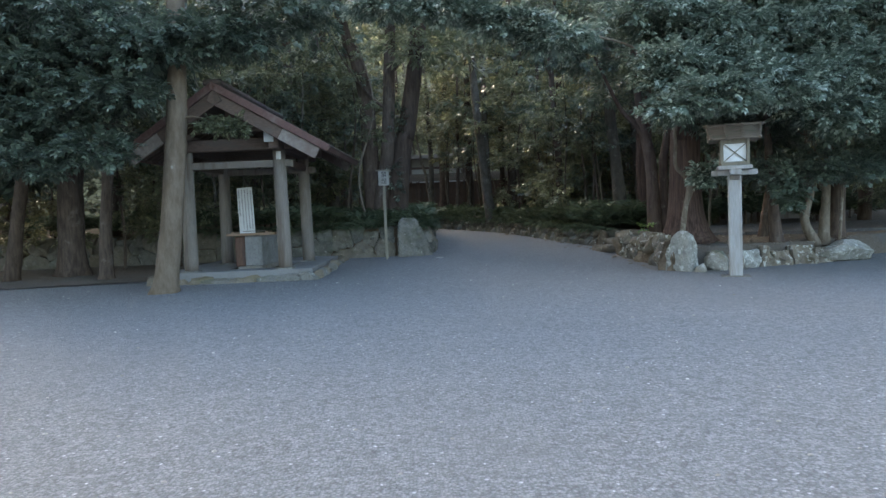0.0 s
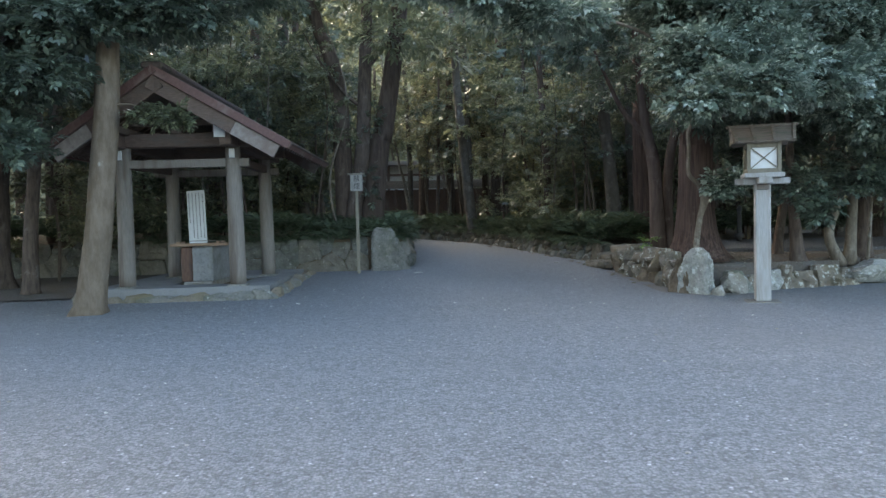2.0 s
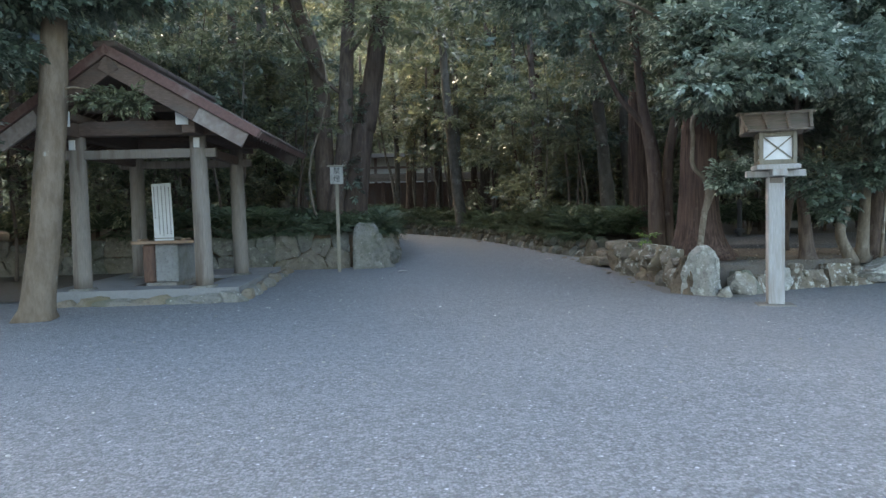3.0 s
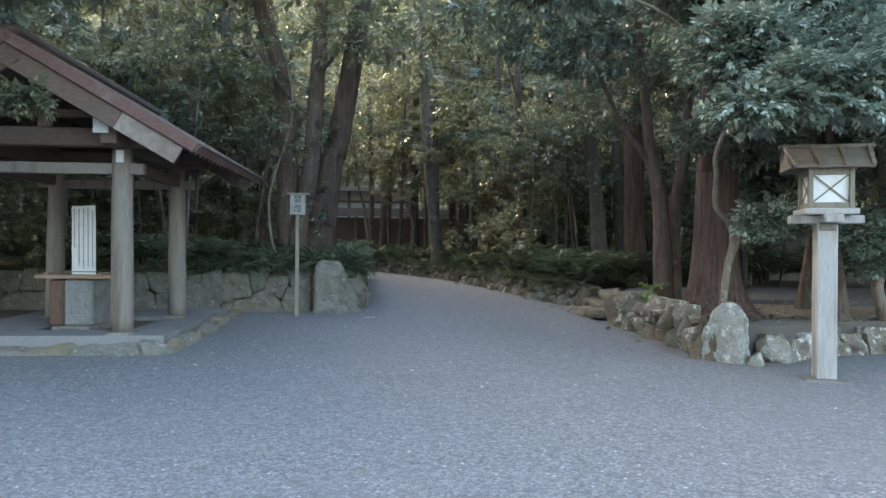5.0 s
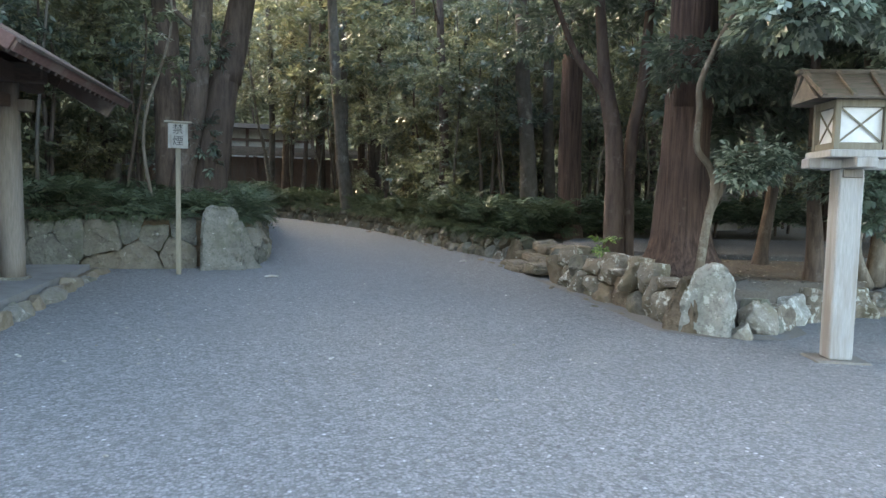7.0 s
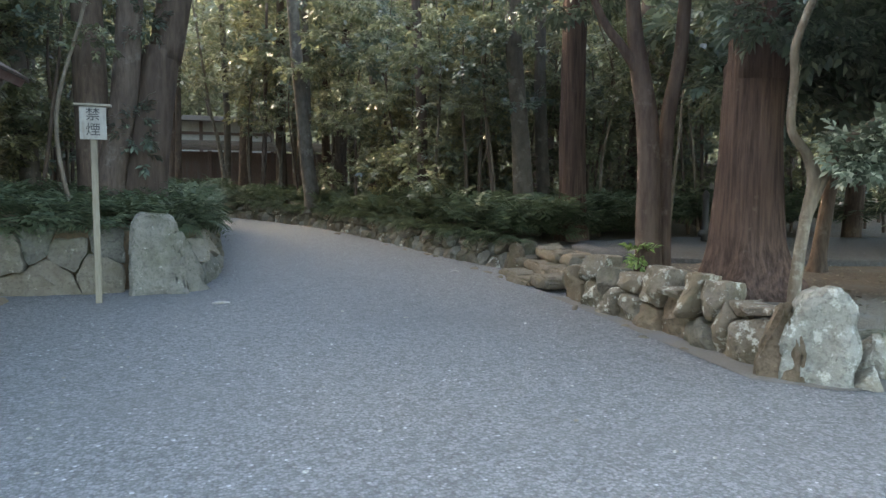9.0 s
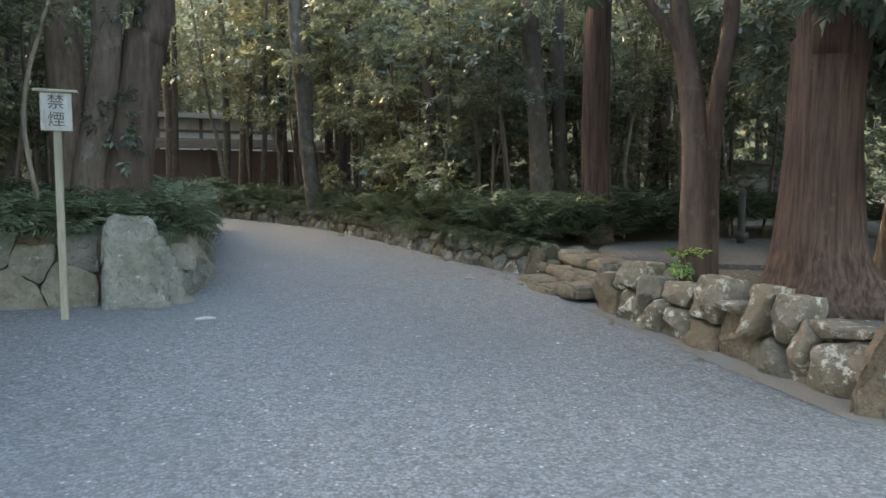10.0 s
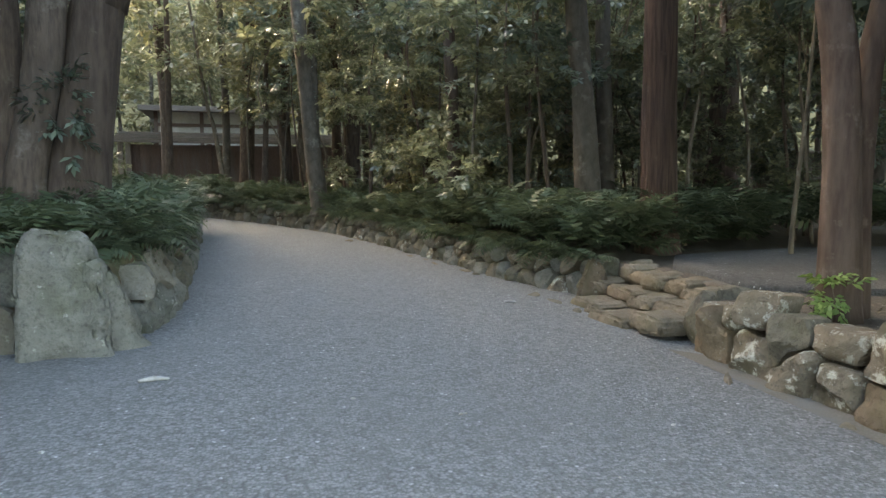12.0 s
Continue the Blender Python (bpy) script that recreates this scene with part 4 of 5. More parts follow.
# ---- far buildings ----
def far_shed():
    root = empty("long_shed", 1.4, 44, 0.9, "long low dark-boarded shed with a pale plank roof among trees", "shed")
    part("wall", box(-4.7, 4.9, 0, 0.12, 0, 2.55, 0), FENCE_WOOD, root)
    for i in range(25):
        x = -4.7 + i * 0.4
        part("board_joint", box(x - 0.03, x + 0.03, -0.03, -0.001, 0, 2.55, 0), FENCE_WOOD, root)
    for x in (-5.0, -4.7, -1.5, 1.9, 4.9):
        part("post", box(x - 0.1, x + 0.1, -0.16, -0.031, 0, 2.6, 0.01), PILLAR if x < -4.6 else FENCE_WOOD, root)
    for i in range(6):
        part("roof_plank", box(-5.3, 5.2, -0.6 + i * 0.42, -0.6 + (i + 1) * 0.42 - 0.02, 2.62 + i * 0.1, 2.68 + i * 0.1, 0.004), LANTERN_ROOF, root, "weathered pale roof plank")
    return root


def far_house():
    root = empty("house", 0.6, 49, 1.0, "pale plastered building with a shallow roof beyond the shed", "house")
    part("wall", box(-3.4, 2.6, 0, 4, 0, 4.3, 0), PLASTER, root)
    part("roof", box(-4.0, 3.2, -0.7, 4.7, 4.31, 4.5, 0.02), LANTERN_ROOF, root)
    part("roof_edge", box(-4.0, 3.2, -0.78, -0.71, 4.28, 4.53, 0.01), LANTERN_ROOF, root)
    part("band", box(-3.4, 2.6, -0.06, -0.003, 3.6, 3.75, 0.004), FENCE_WOOD, root)
    for x in (-3.3, -1.2, 0.9, 2.5):
        part("column", box(x - 0.09, x + 0.09, -0.08, -0.061, 0, 4.3, 0.004), FENCE_WOOD, root)


far_shed()
far_house()


def small_hut():
    root = empty("small_hut", 13.1, 25, 0.75, "small pale wooden hut half hidden by shrubs", "hut")
    part("wall", box(-0.7, 0.7, -0.5, 0.6, 0, 1.6, 0.01), PILLAR, root)
    part("roof", box(-0.95, 0.95, -0.8, 0.9, 1.605, 1.72, 0.02), LANTERN_ROOF, root)


small_hut()


def fallen_bark(x, y, rz, length):
    root = empty("fallen_bark", x, y, ground_z(x, y) + 0.004, "pale curled strip of fallen bark on the gravel", "bark", rz=rz)
    part("strip", tube([(-length / 2, 0, 0.008), (0, 0.012, 0.014), (length / 2, -0.006, 0.008)], [0.012, 0.02, 0.008], 8, 0.2), LANTERN_WOOD, root, "", True)


fallen_bark(0.43, 17.24, 8, 0.2)
fallen_bark(4.05, 19.7, -30, 0.14)


# ---- trees ----
def tree(name, points, radii, material, label, flare=0.0, seg=14, lobes=5, limbs=(), crowns=(), group="woodland trees"):
    x, y, z = points[0]
    root = empty(name, x, y, z, label, "tree", group)
    rel = [(a - x, b - y, c - z) for a, b, c in points]
    part("trunk", tube(rel, radii, seg, 0.06, flare, lobes, x * 1.3 + y), material, root, "", True)
    for pts, rad in limbs:
        part("limb", tube([(a - x, b - y, c - z) for a, b, c in pts], rad, 8, 0.05, 0, 3, x), material, root, "", True)
    if not limbs and not crowns:
        a, b = Vector(rel[-2]), Vector(rel[-1])
        for j in range(3):
            o = a.lerp(b, 0.02 + 0.13 * j)
            turn = x * 7 + y * 3 + j * 2.3
            d = Vector((math.cos(turn), math.sin(turn), 0.8))
            r = radii[-2] * 0.3
            part("limb", tube([o, o + d * 0.5, o + d * 1.1 + Vector((0, 0, 0.3)), o + d * 1.7 + Vector((0, 0, 0.9))], [r, r * 0.75, r * 0.5, r * 0.15], 7, 0.05, 0, 3, x), material, root, "", True)
    for template, count, blobs, leaf, size in crowns:
        blobs = [(b[0] - x, b[1] - y, b[2] - z, *b[3:]) for b in blobs]
        crown("crown", template, count, blobs, leaf, root, size)
    return root


tree("cedar_tree", [(5.74, 14.98, 0.66), (5.71, 14.98, 1.41), (5.71, 14.98, 2.22), (5.72, 14.98, 3.02), (5.72, 14.95, 3.54), (5.72, 14.95, 11.0)], [0.35, 0.335, 0.32, 0.312, 0.305, 0.19], CEDAR_BARK,
     "thick red-barked cedar trunk with spreading roots", 1.0, 28, 6,
     crowns=[(SPRAY_MID, 170, [(5.4, 14.3, 3.35, 0.7, 0.5, 0.25), (6.2, 14.4, 3.2, 0.6, 0.5, 0.25)], LEAF_DARK, 0.8), (SPRAY_FAR, 900, layered(5.7, 15, 6, 12, 2.6, 10), LEAF_DARK, 1.0)])
tree("evergreen_tree", [(5.53, 16.5, 0.62), (5.51, 16.5, 1.8), (5.45, 16.5, 2.64), (5.32, 16.5, 3.27), (5.22, 16.5, 3.89), (5.02, 16.5, 6.0)], [0.165, 0.14, 0.13, 0.115, 0.09, 0.046], RED_BARK,
     "twin-stemmed red-brown tree, forking low, at the wall", 0.25, 16, 4,
     limbs=[([(5.40, 16.5, 3.05), (5.09, 16.5, 3.44), (4.75, 16.5, 3.85), (4.18, 16.4, 5.0)], [0.075, 0.057, 0.047, 0.026]),
            ([(5.80, 16.6, 0.60), (5.79, 16.6, 1.8), (5.83, 16.6, 2.67), (5.96, 16.6, 3.33), (6.01, 16.6, 3.98), (6.15, 16.6, 7.0)], [0.125, 0.101, 0.1, 0.093, 0.08, 0.044])],
     crowns=[(SPRAY_MID, 1500, layered(5.3, 16.8, 4.4, 9.5, 2.5, 16), LEAF_DARK, 0.95),
             (SPRAY_MID, 800, [(3.3, 16.5, 5.2, 1.0, 0.8, 0.3), (4.2, 16.2, 4.9, 1.1, 0.8, 0.32), (2.5, 16.8, 5.8, 1.0, 0.8, 0.3), (3.8, 17.0, 6.2, 1.4, 1.0, 0.4), (4.8, 16.4, 5.6, 1.2, 0.9, 0.35)], LEAF_DARK, 0.8)])
CROOK_CANOPY = [(4.0, 10.9, 3.0, 0.5, 0.5, 0.15), (4.5, 10.8, 3.25, 0.6, 0.5, 0.18), (4.9, 11.0, 3.15, 0.6, 0.5, 0.18), (4.4, 11.6, 3.6, 0.8, 0.6, 0.25), (5.3, 11.5, 3.55, 0.8, 0.6, 0.22), (6.0, 11.6, 3.3, 0.7, 0.5, 0.2),
                (5.6, 12.2, 3.9, 0.9, 0.7, 0.3), (6.6, 12.1, 3.6, 0.8, 0.6, 0.25), (4.8, 12.3, 4.1, 0.8, 0.7, 0.28), (4.2, 11.6, 3.9, 0.6, 0.6, 0.18), (5.0, 12.6, 4.6, 1.3, 0.9, 0.4), (4.2, 12.4, 4.9, 0.9, 0.8, 0.3), (2.3, 11.6, 4.3, 0.75, 0.5, 0.16), (1.5, 11.4, 4.55, 0.7, 0.5, 0.16), (0.6, 11.4, 4.75, 0.7, 0.5, 0.16), (-0.4, 11.6, 4.9, 0.7, 0.5, 0.15)]
tree("camellia_tree", [(5.16, 13.74, 0.72), (5.17, 13.75, 0.95), (5.24, 13.75, 1.46), (5.32, 13.75, 1.81), (5.23, 13.75, 2.04), (5.05, 13.75, 2.26), (5.06, 13.75, 2.67), (5.05, 13.74, 2.96), (5.22, 13.7, 3.42), (5.37, 13.6, 3.78)], [0.055, 0.05, 0.048, 0.06, 0.04, 0.036, 0.034, 0.034, 0.03, 0.024], PALE_BARK,
     "slender crooked pale-barked tree with glossy blue-green leaves", 0.2, 12, 3,
     limbs=[([(5.25, 13.75, 1.5), (5.42, 13.7, 1.93), (5.54, 13.6, 2.18), (5.7, 13.5, 2.36)], [0.046, 0.042, 0.03, 0.01]), ([(5.35, 13.6, 3.75), (3.9, 12.5, 4.3), (2.6, 11.8, 4.45), (1.0, 11.4, 4.75)], [0.03, 0.024, 0.018, 0.006]), ([(5.3, 13.6, 3.75), (4.9, 12.5, 4.0), (4.5, 11.6, 3.6), (4.1, 11.0, 3.2)], [0.03, 0.026, 0.02, 0.008]),
            ([(5.35, 13.6, 3.75), (5.7, 12.6, 4.0), (6.1, 12.0, 3.7), (6.4, 11.7, 3.4)], [0.03, 0.024, 0.018, 0.008])],
     crowns=[(SPRAY_NEAR, 7500, CROOK_CANOPY, LEAF_BRIGHT, 1.0), (SPRAY_NEAR, 160, [(5.66, 13.5, 2.1, 0.36, 0.25, 0.18), (5.5, 13.45, 1.98, 0.22, 0.2, 0.12)], LEAF_BRIGHT, 1.0)])
RIGHT_CANOPY = [(7.2, 12.6, 3.2, 0.9, 0.7, 0.3), (8.0, 12.7, 3.0, 0.9, 0.7, 0.3), (8.8, 13.0, 3.3, 1.0, 0.8, 0.35), (7.6, 12.8, 3.9, 1.2, 0.9, 0.35), (8.8, 13.2, 4.2, 1.3, 1.0, 0.4), (6.9, 13.0, 4.6, 1.4, 1.0, 0.4), (9.8, 13.4, 3.6, 1.1, 0.9, 0.4),
                (8.2, 13.4, 5.2, 1.8, 1.2, 0.5), (6.0, 13.4, 5.5, 1.6, 1.2, 0.5), (10, 13.8, 5, 1.6, 1.2, 0.5)]
tree("evergreen_tree", [(8.30, 14.55, 0.54), (8.04, 14.5, 1.09), (8.2, 14.5, 1.75), (8.12, 14.5, 2.67), (8.0, 14.5, 5.0)], [0.10, 0.082, 0.072, 0.061, 0.034], PALE_BARK, "bent pale-barked evergreen rooted over the boulders", 0.5, 12, 3,
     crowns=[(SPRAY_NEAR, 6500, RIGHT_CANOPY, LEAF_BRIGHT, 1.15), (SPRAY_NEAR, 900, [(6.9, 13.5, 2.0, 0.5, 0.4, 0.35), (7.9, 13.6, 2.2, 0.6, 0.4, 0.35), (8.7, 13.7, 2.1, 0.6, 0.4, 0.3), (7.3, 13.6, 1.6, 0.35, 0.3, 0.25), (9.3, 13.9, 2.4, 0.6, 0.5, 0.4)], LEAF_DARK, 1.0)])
tree("evergreen_tree", [(7.45, 14.5, 0.54), (7.39, 14.5, 1.27), (7.32, 14.5, 2.08), (7.17, 14.5, 5.0)], [0.14, 0.102, 0.081, 0.045], BROWN_BARK, "short brown evergreen trunk behind the lantern", 0.4, 12, 4,
     crowns=[(SPRAY_MID, 900, layered(7.2, 14.2, 2.6, 5, 1.4, 8), LEAF_DARK, 0.8)])
tree("evergreen_tree", [(8.47, 14.55, 0.54), (8.51, 14.5, 1.74), (8.55, 14.5, 2.45), (8.64, 14.5, 5.0)], [0.11, 0.082, 0.072, 0.04], PALE_BARK, "straight pale-barked evergreen at the terrace edge", 0.4, 12, 4)
tree("sapling", [(8.72, 14.4, 0.54), (8.8, 14.4, 1.73), (8.87, 14.4, 3.5)], [0.031, 0.025, 0.014], PALE_BARK, "thin pale sapling by the boulders", 0, 8)
tree("evergreen_tree", [(9.0, 15.0, 0.55), (9.06, 15.0, 1.74), (9.22, 15.0, 7.0)], [0.18, 0.149, 0.082], DARK_BARK, "dark evergreen trunk behind the pale ones", 0.4,
     crowns=[(SPRAY_FAR, 1500, layered(9.6, 15.5, 2.6, 8, 2.4, 14), LEAF_DARK, 0.85)])
tree("leaning_tree", [(8.08, 16.4, 0.58), (8.12, 16.4, 0.95), (8.27, 16.4, 1.91), (8.44, 16.4, 3.31), (8.5, 16.4, 7.0)], [0.14, 0.1, 0.085, 0.07, 0.041], BROWN_BARK, "slim brown tree on the side path's edge", 0.3,
     crowns=[(SPRAY_MID, 1100, layered(8.2, 16.2, 2.9, 7, 1.7, 10), LEAF_DARK, 1.0), (SPRAY_FAR, 1300, layered(10.0, 18.2, 4.6, 9, 4.2, 16), LEAF_DARK, 1.1)])
tree("cedar_tree", [(6.77, 20.9, 0.7), (6.77, 20.9, 1.48), (6.75, 20.9, 3.15), (6.74, 20.9, 5.13), (6.71, 20.9, 14.0)], [0.29, 0.257, 0.239, 0.226, 0.124], CEDAR_BARK, "straight red-barked cedar in the fern bed", 0.25, 18)
tree("woodland_tree", [(6.36, 22.2, 0.74), (6.35, 22.2, 1.61), (6.22, 22.2, 3.26), (6.05, 22.2, 5.38), (5.95, 22.2, 13.0)], [0.25, 0.201, 0.176, 0.162, 0.089], GREY_BARK, "grey mottled woodland trunk in the fern bed", 0.3, 16)
tree("woodland_tree", [(7.43, 23.5, 0.75), (7.42, 23.5, 1.61), (7.28, 23.5, 4.04), (7.27, 23.5, 5.83), (7.25, 23.5, 13.0)], [0.164, 0.149, 0.134, 0.121, 0.067], GREY_BARK, "slim grey woodland trunk", 0.2)
tree("woodland_tree", [(5.05, 25.2, 0.84), (5.05, 25.2, 1.38), (5.01, 25.2, 3.52), (4.85, 25.2, 6.04), (4.66, 25.2, 11.0)], [0.16, 0.145, 0.124, 0.102, 0.056], BROWN_BARK, "slim brown woodland trunk above the ferns", 0.2)
tree("woodland_tree", [(2.96, 29.6, 1.0), (2.94, 29.6, 1.38), (2.72, 29.6, 3.41), (2.43, 29.6, 6.94), (2.13, 29.6, 13.0)], [0.25, 0.224, 0.19, 0.163, 0.09], GREY_BARK, "leaning grey-brown trunk beside the path", 0.2,
     crowns=[(SPRAY_FAR, 450, layered(1.8, 30.5, 5.4, 12, 3.4, 14), LEAF_MID, 0.9)])
tree("sapling", [(0.64, 37.0, 1.2), (0.62, 37.0, 1.6), (0.32, 37.0, 3.58), (0.05, 37.0, 4.77), (-0.67, 37.0, 9.9)], [0.1, 0.092, 0.074, 0.056, 0.03], PALE_BARK, "slanting pale sapling beyond the curving wall", 0, 8)
tree("woodland_tree", [(-1.05, 36.0, 1.07), (-1.05, 36.0, 1.9), (-1.01, 36.0, 4.19), (-0.96, 36.0, 9.0)], [0.128, 0.116, 0.106, 0.058], DARK_BARK, "thin dark trunk before the shed", 0,
     crowns=[(SPRAY_FAR, 400, layered(-1.2, 36, 4.6, 11, 2.8, 11), LEAF_MID, 0.9)])
tree("woodland_tree", [(1.33, 40.0, 1.15), (1.35, 40.0, 1.71), (1.53, 40.0, 6.57), (1.7, 40.0, 14.0)], [0.308, 0.28, 0.233, 0.128], DARK_BARK, "dark trunk before the shed", 0.2,
     crowns=[(SPRAY_FAR, 800, layered(1.4, 40, 4.6, 15, 4.2, 18), LEAF_WARM, 1.0)])
tree("woodland_tree", [(1.79, 34.0, 1.2), (1.8, 34.0, 1.89), (1.86, 34.0, 3.24), (1.99, 34.0, 8.0)], [0.103, 0.094, 0.085, 0.047], BROWN_BARK, "thin brown trunk before the shed", 0,
     crowns=[(SPRAY_FAR, 350, layered(2.2, 34.4, 4.2, 10, 2.6, 10), LEAF_WARM, 0.9)])
tree("woodland_tree", [(10.09, 24.0, 0.76), (10.09, 24.0, 1.51), (10.08, 24.0, 3.17), (10.25, 24.0, 5.33), (10.61, 24.0, 13.0)], [0.2, 0.179, 0.166, 0.148, 0.081], BROWN_BARK, "brown woodland trunk behind the side path", 0.2)
tree("sapling", [(8.29, 20.0, 0.67), (8.3, 20.0, 1.14), (8.36, 20.0, 1.9), (8.45, 20.0, 2.81), (8.58, 20.0, 5.0)], [0.039, 0.035, 0.031, 0.027, 0.015], PALE_BARK, "thin pale sapling at the side path", 0, 8)
tree("woodland_tree", [(-1.39, 20.8, 1.05), (-1.39, 20.8, 1.72), (-1.43, 20.8, 3.94), (-1.49, 20.8, 5.17), (-1.78, 20.8, 6.27), (-2.03, 20.8, 6.99), (-3.07, 20.8, 12.0)], [0.272, 0.247, 0.222, 0.21, 0.185, 0.16, 0.088], DARK_BARK, "dark leaning woodland trunk behind the sign", 0.3,
     crowns=[(SPRAY_MID, 900, layered(-2.2, 19.6, 5.2, 9.5, 2.6, 14), LEAF_MID, 1.1)])
tree("woodland_tree", [(-1.17, 20.6, 1.05), (-1.15, 20.6, 1.82), (-0.97, 20.6, 2.79), (-0.82, 20.6, 4.39), (-0.39, 20.6, 12.0)], [0.25, 0.212, 0.195, 0.185, 0.102], BROWN_BARK, "brown woodland trunk behind the sign", 0.3)
tree("woodland_tree", [(-0.75, 20.9, 1.05), (-0.73, 20.9, 1.79), (-0.57, 20.9, 2.84), (-0.39, 20.9, 3.85), (-0.22, 20.9, 4.52), (1.07, 20.9, 13.0)], [0.42, 0.36, 0.321, 0.278, 0.252, 0.139], TRUNK_RED, "thick leaning ivy-clad trunk beside the path", 0.3, 18,
     crowns=[(SPRAY_MID, 90, [(-0.75, 20.55, 2.6, 0.3, 0.3, 0.5), (-0.6, 20.6, 4.2, 0.3, 0.3, 0.4)], LEAF_DARK, 0.75), (SPRAY_FAR, 500, layered(0.2, 20.3, 5.6, 12, 3.4, 12), LEAF_MID, 1.0)])
LEFT_CANOPY = [(-4.3, 11.95, 4.4, 0.9, 0.5, 0.28), (-3.5, 12.1, 4.6, 0.8, 0.5, 0.22), (-5.3, 11.7, 2.75, 0.7, 0.6, 0.25), (-6.2, 11.6, 2.6, 0.7, 0.6, 0.25), (-7.0, 12.0, 2.9, 0.8, 0.7, 0.3), (-6.0, 12.2, 3.4, 1.0, 0.8, 0.3), (-7.6, 12.4, 3.5, 1.0, 0.9, 0.35), (-5.1, 12.0, 3.7, 0.9, 0.7, 0.3),
               (-6.6, 12.5, 4.2, 1.3, 1.0, 0.35), (-8.2, 13.0, 4.2, 1.2, 1.0, 0.4), (-4.9, 12.4, 4.6, 1.2, 1.0, 0.35), (-3.3, 12.6, 4.7, 1.1, 0.9, 0.3), (-6.2, 12.8, 5.2, 1.7, 1.2, 0.45), (-2.6, 13.0, 5.3, 1.5, 1.2, 0.4), (-8.0, 13.2, 5.4, 1.6, 1.2, 0.5)]
tree("evergreen_oak", [(-4.57, 12.5, 0.21), (-4.39, 12.5, 1.47), (-4.28, 12.5, 2.45), (-4.17, 12.5, 3.63), (-4.1, 12.5, 5.37), (-4.01, 12.5, 9.0)], [0.19, 0.195, 0.185, 0.168, 0.147, 0.081], MOSSY_BARK,
     "mossy grey evergreen trunk flaring into the gravel before the pavilion", 0.75, 22, 4,
     limbs=[([(-4.2, 12.5, 3.3), (-3.9, 12.45, 3.35), (-3.5, 12.4, 3.25)], [0.025, 0.016, 0.006])],
     crowns=[(SPRAY_NEAR, 6000, LEFT_CANOPY, LEAF_DARK, 1.2), (SPRAY_NEAR, 130, [(-3.45, 12.35, 3.2, 0.38, 0.2, 0.13), (-3.15, 12.35, 3.1, 0.2, 0.15, 0.08)], LEAF_MID, 0.9)])
tree("evergreen_tree", [(-8.0, 16.3, 0.3), (-7.96, 16.3, 2.19), (-7.81, 16.3, 3.46), (-7.36, 16.3, 6.61), (-7.07, 16.3, 10.0)], [0.3, 0.27, 0.257, 0.229, 0.126], BROWN_BARK, "stout brown trunk with spread roots on dark earth", 0.6, 18,
     crowns=[(SPRAY_FAR, 1500, layered(-7.6, 15.6, 3.0, 9, 2.8, 14), LEAF_DARK, 0.9)])
tree("evergreen_tree", [(-6.76, 15.2, 0.28), (-6.72, 15.2, 1.51), (-6.55, 15.2, 3.3), (-6.34, 15.2, 7.0)], [0.145, 0.121, 0.108, 0.059], BROWN_BARK, "slim brown trunk on dark earth", 0.5)
tree("evergreen_tree", [(-9.01, 15.6, 0.29), (-8.8, 15.6, 1.59), (-8.5, 15.6, 3.41), (-8.14, 15.6, 7.0)], [0.161, 0.136, 0.123, 0.068], DARK_BARK, "dark slanting trunk on dark earth", 0.4,
     crowns=[(SPRAY_FAR, 1000, layered(-9.5, 15.4, 2.4, 7, 2.2, 10), LEAF_DARK, 0.9)])
tree("woodland_tree", [(-2.74, 23.0, 1.1), (-2.77, 23.0, 1.85), (-3.03, 23.0, 4.91), (-3.25, 23.0, 7.69), (-3.45, 23.0, 12.0)], [0.199, 0.181, 0.167, 0.139, 0.076], GREY_BARK, "grey woodland trunk behind the retaining wall", 0.2)


# ---- woodland filling the distance ----
def in_path(x, y):
    """True on the open gravel and the path through the wood."""
    if y < 17.9:
        return -40 < x < 40
    if y < 40:
        left = np.interp(y, [18, 22, 29, 31.3, 33.5, 36], [0.4, 0.5, 0.3, -0.5, -2.5, -8])
        right = np.interp(y, [18, 20, 24, 27.5, 31, 33.3, 35, 39], [5.2, 5.0, 4.0, 3.3, 1.8, 0.5, -1.0, -8])
        return left - 0.6 < x < right + 0.8
    return False


def open_place(x, y):
    on_side = 5.4 < x < 40 and 13 < y < 21.2
    shed = -5.5 < x < 7.5 and 41 < y < 54
    return not in_path(x, y) and not on_side and not shed


def scatter_crown(name, spec, blobs, leaf, size):
    template, n = spec
    pts, yaw, pitch = clump_places(n, blobs, 0.3)
    me = scatter(name, template, pts, yaw, pitch, size * RNG.uniform(0.7, 1.35, n), RNG.normal(0, 0.4, n))
    me.materials.append(leaf)
    return me


HIGH = [scatter_crown("crown", (SPRAY_FAR, 280), layered(0, 0, 4.8, 12.5, 2.6, 13, 0.3), leaf, 0.85) for leaf in (LEAF_MID, LEAF_DARK, LEAF_MID, LEAF_WARM)]
LOW = [scatter_crown("crown", (SPRAY_SMALL, 230), layered(0, 0, 0.9, 4.3, 1.3, 11, 0.28), leaf, 1.05) for leaf in (LEAF_MID, LEAF_DARK, LEAF_WARM, LEAF_MID)]
DENSE = [scatter_crown("crown", (SPRAY_NEAR, 620), layered(0, 0, 0.9, 5.4, 1.5, 15, 0.24), leaf, 1.25) for leaf in (LEAF_MID, LEAF_WARM, LEAF_MID)]
TRUNKS = []
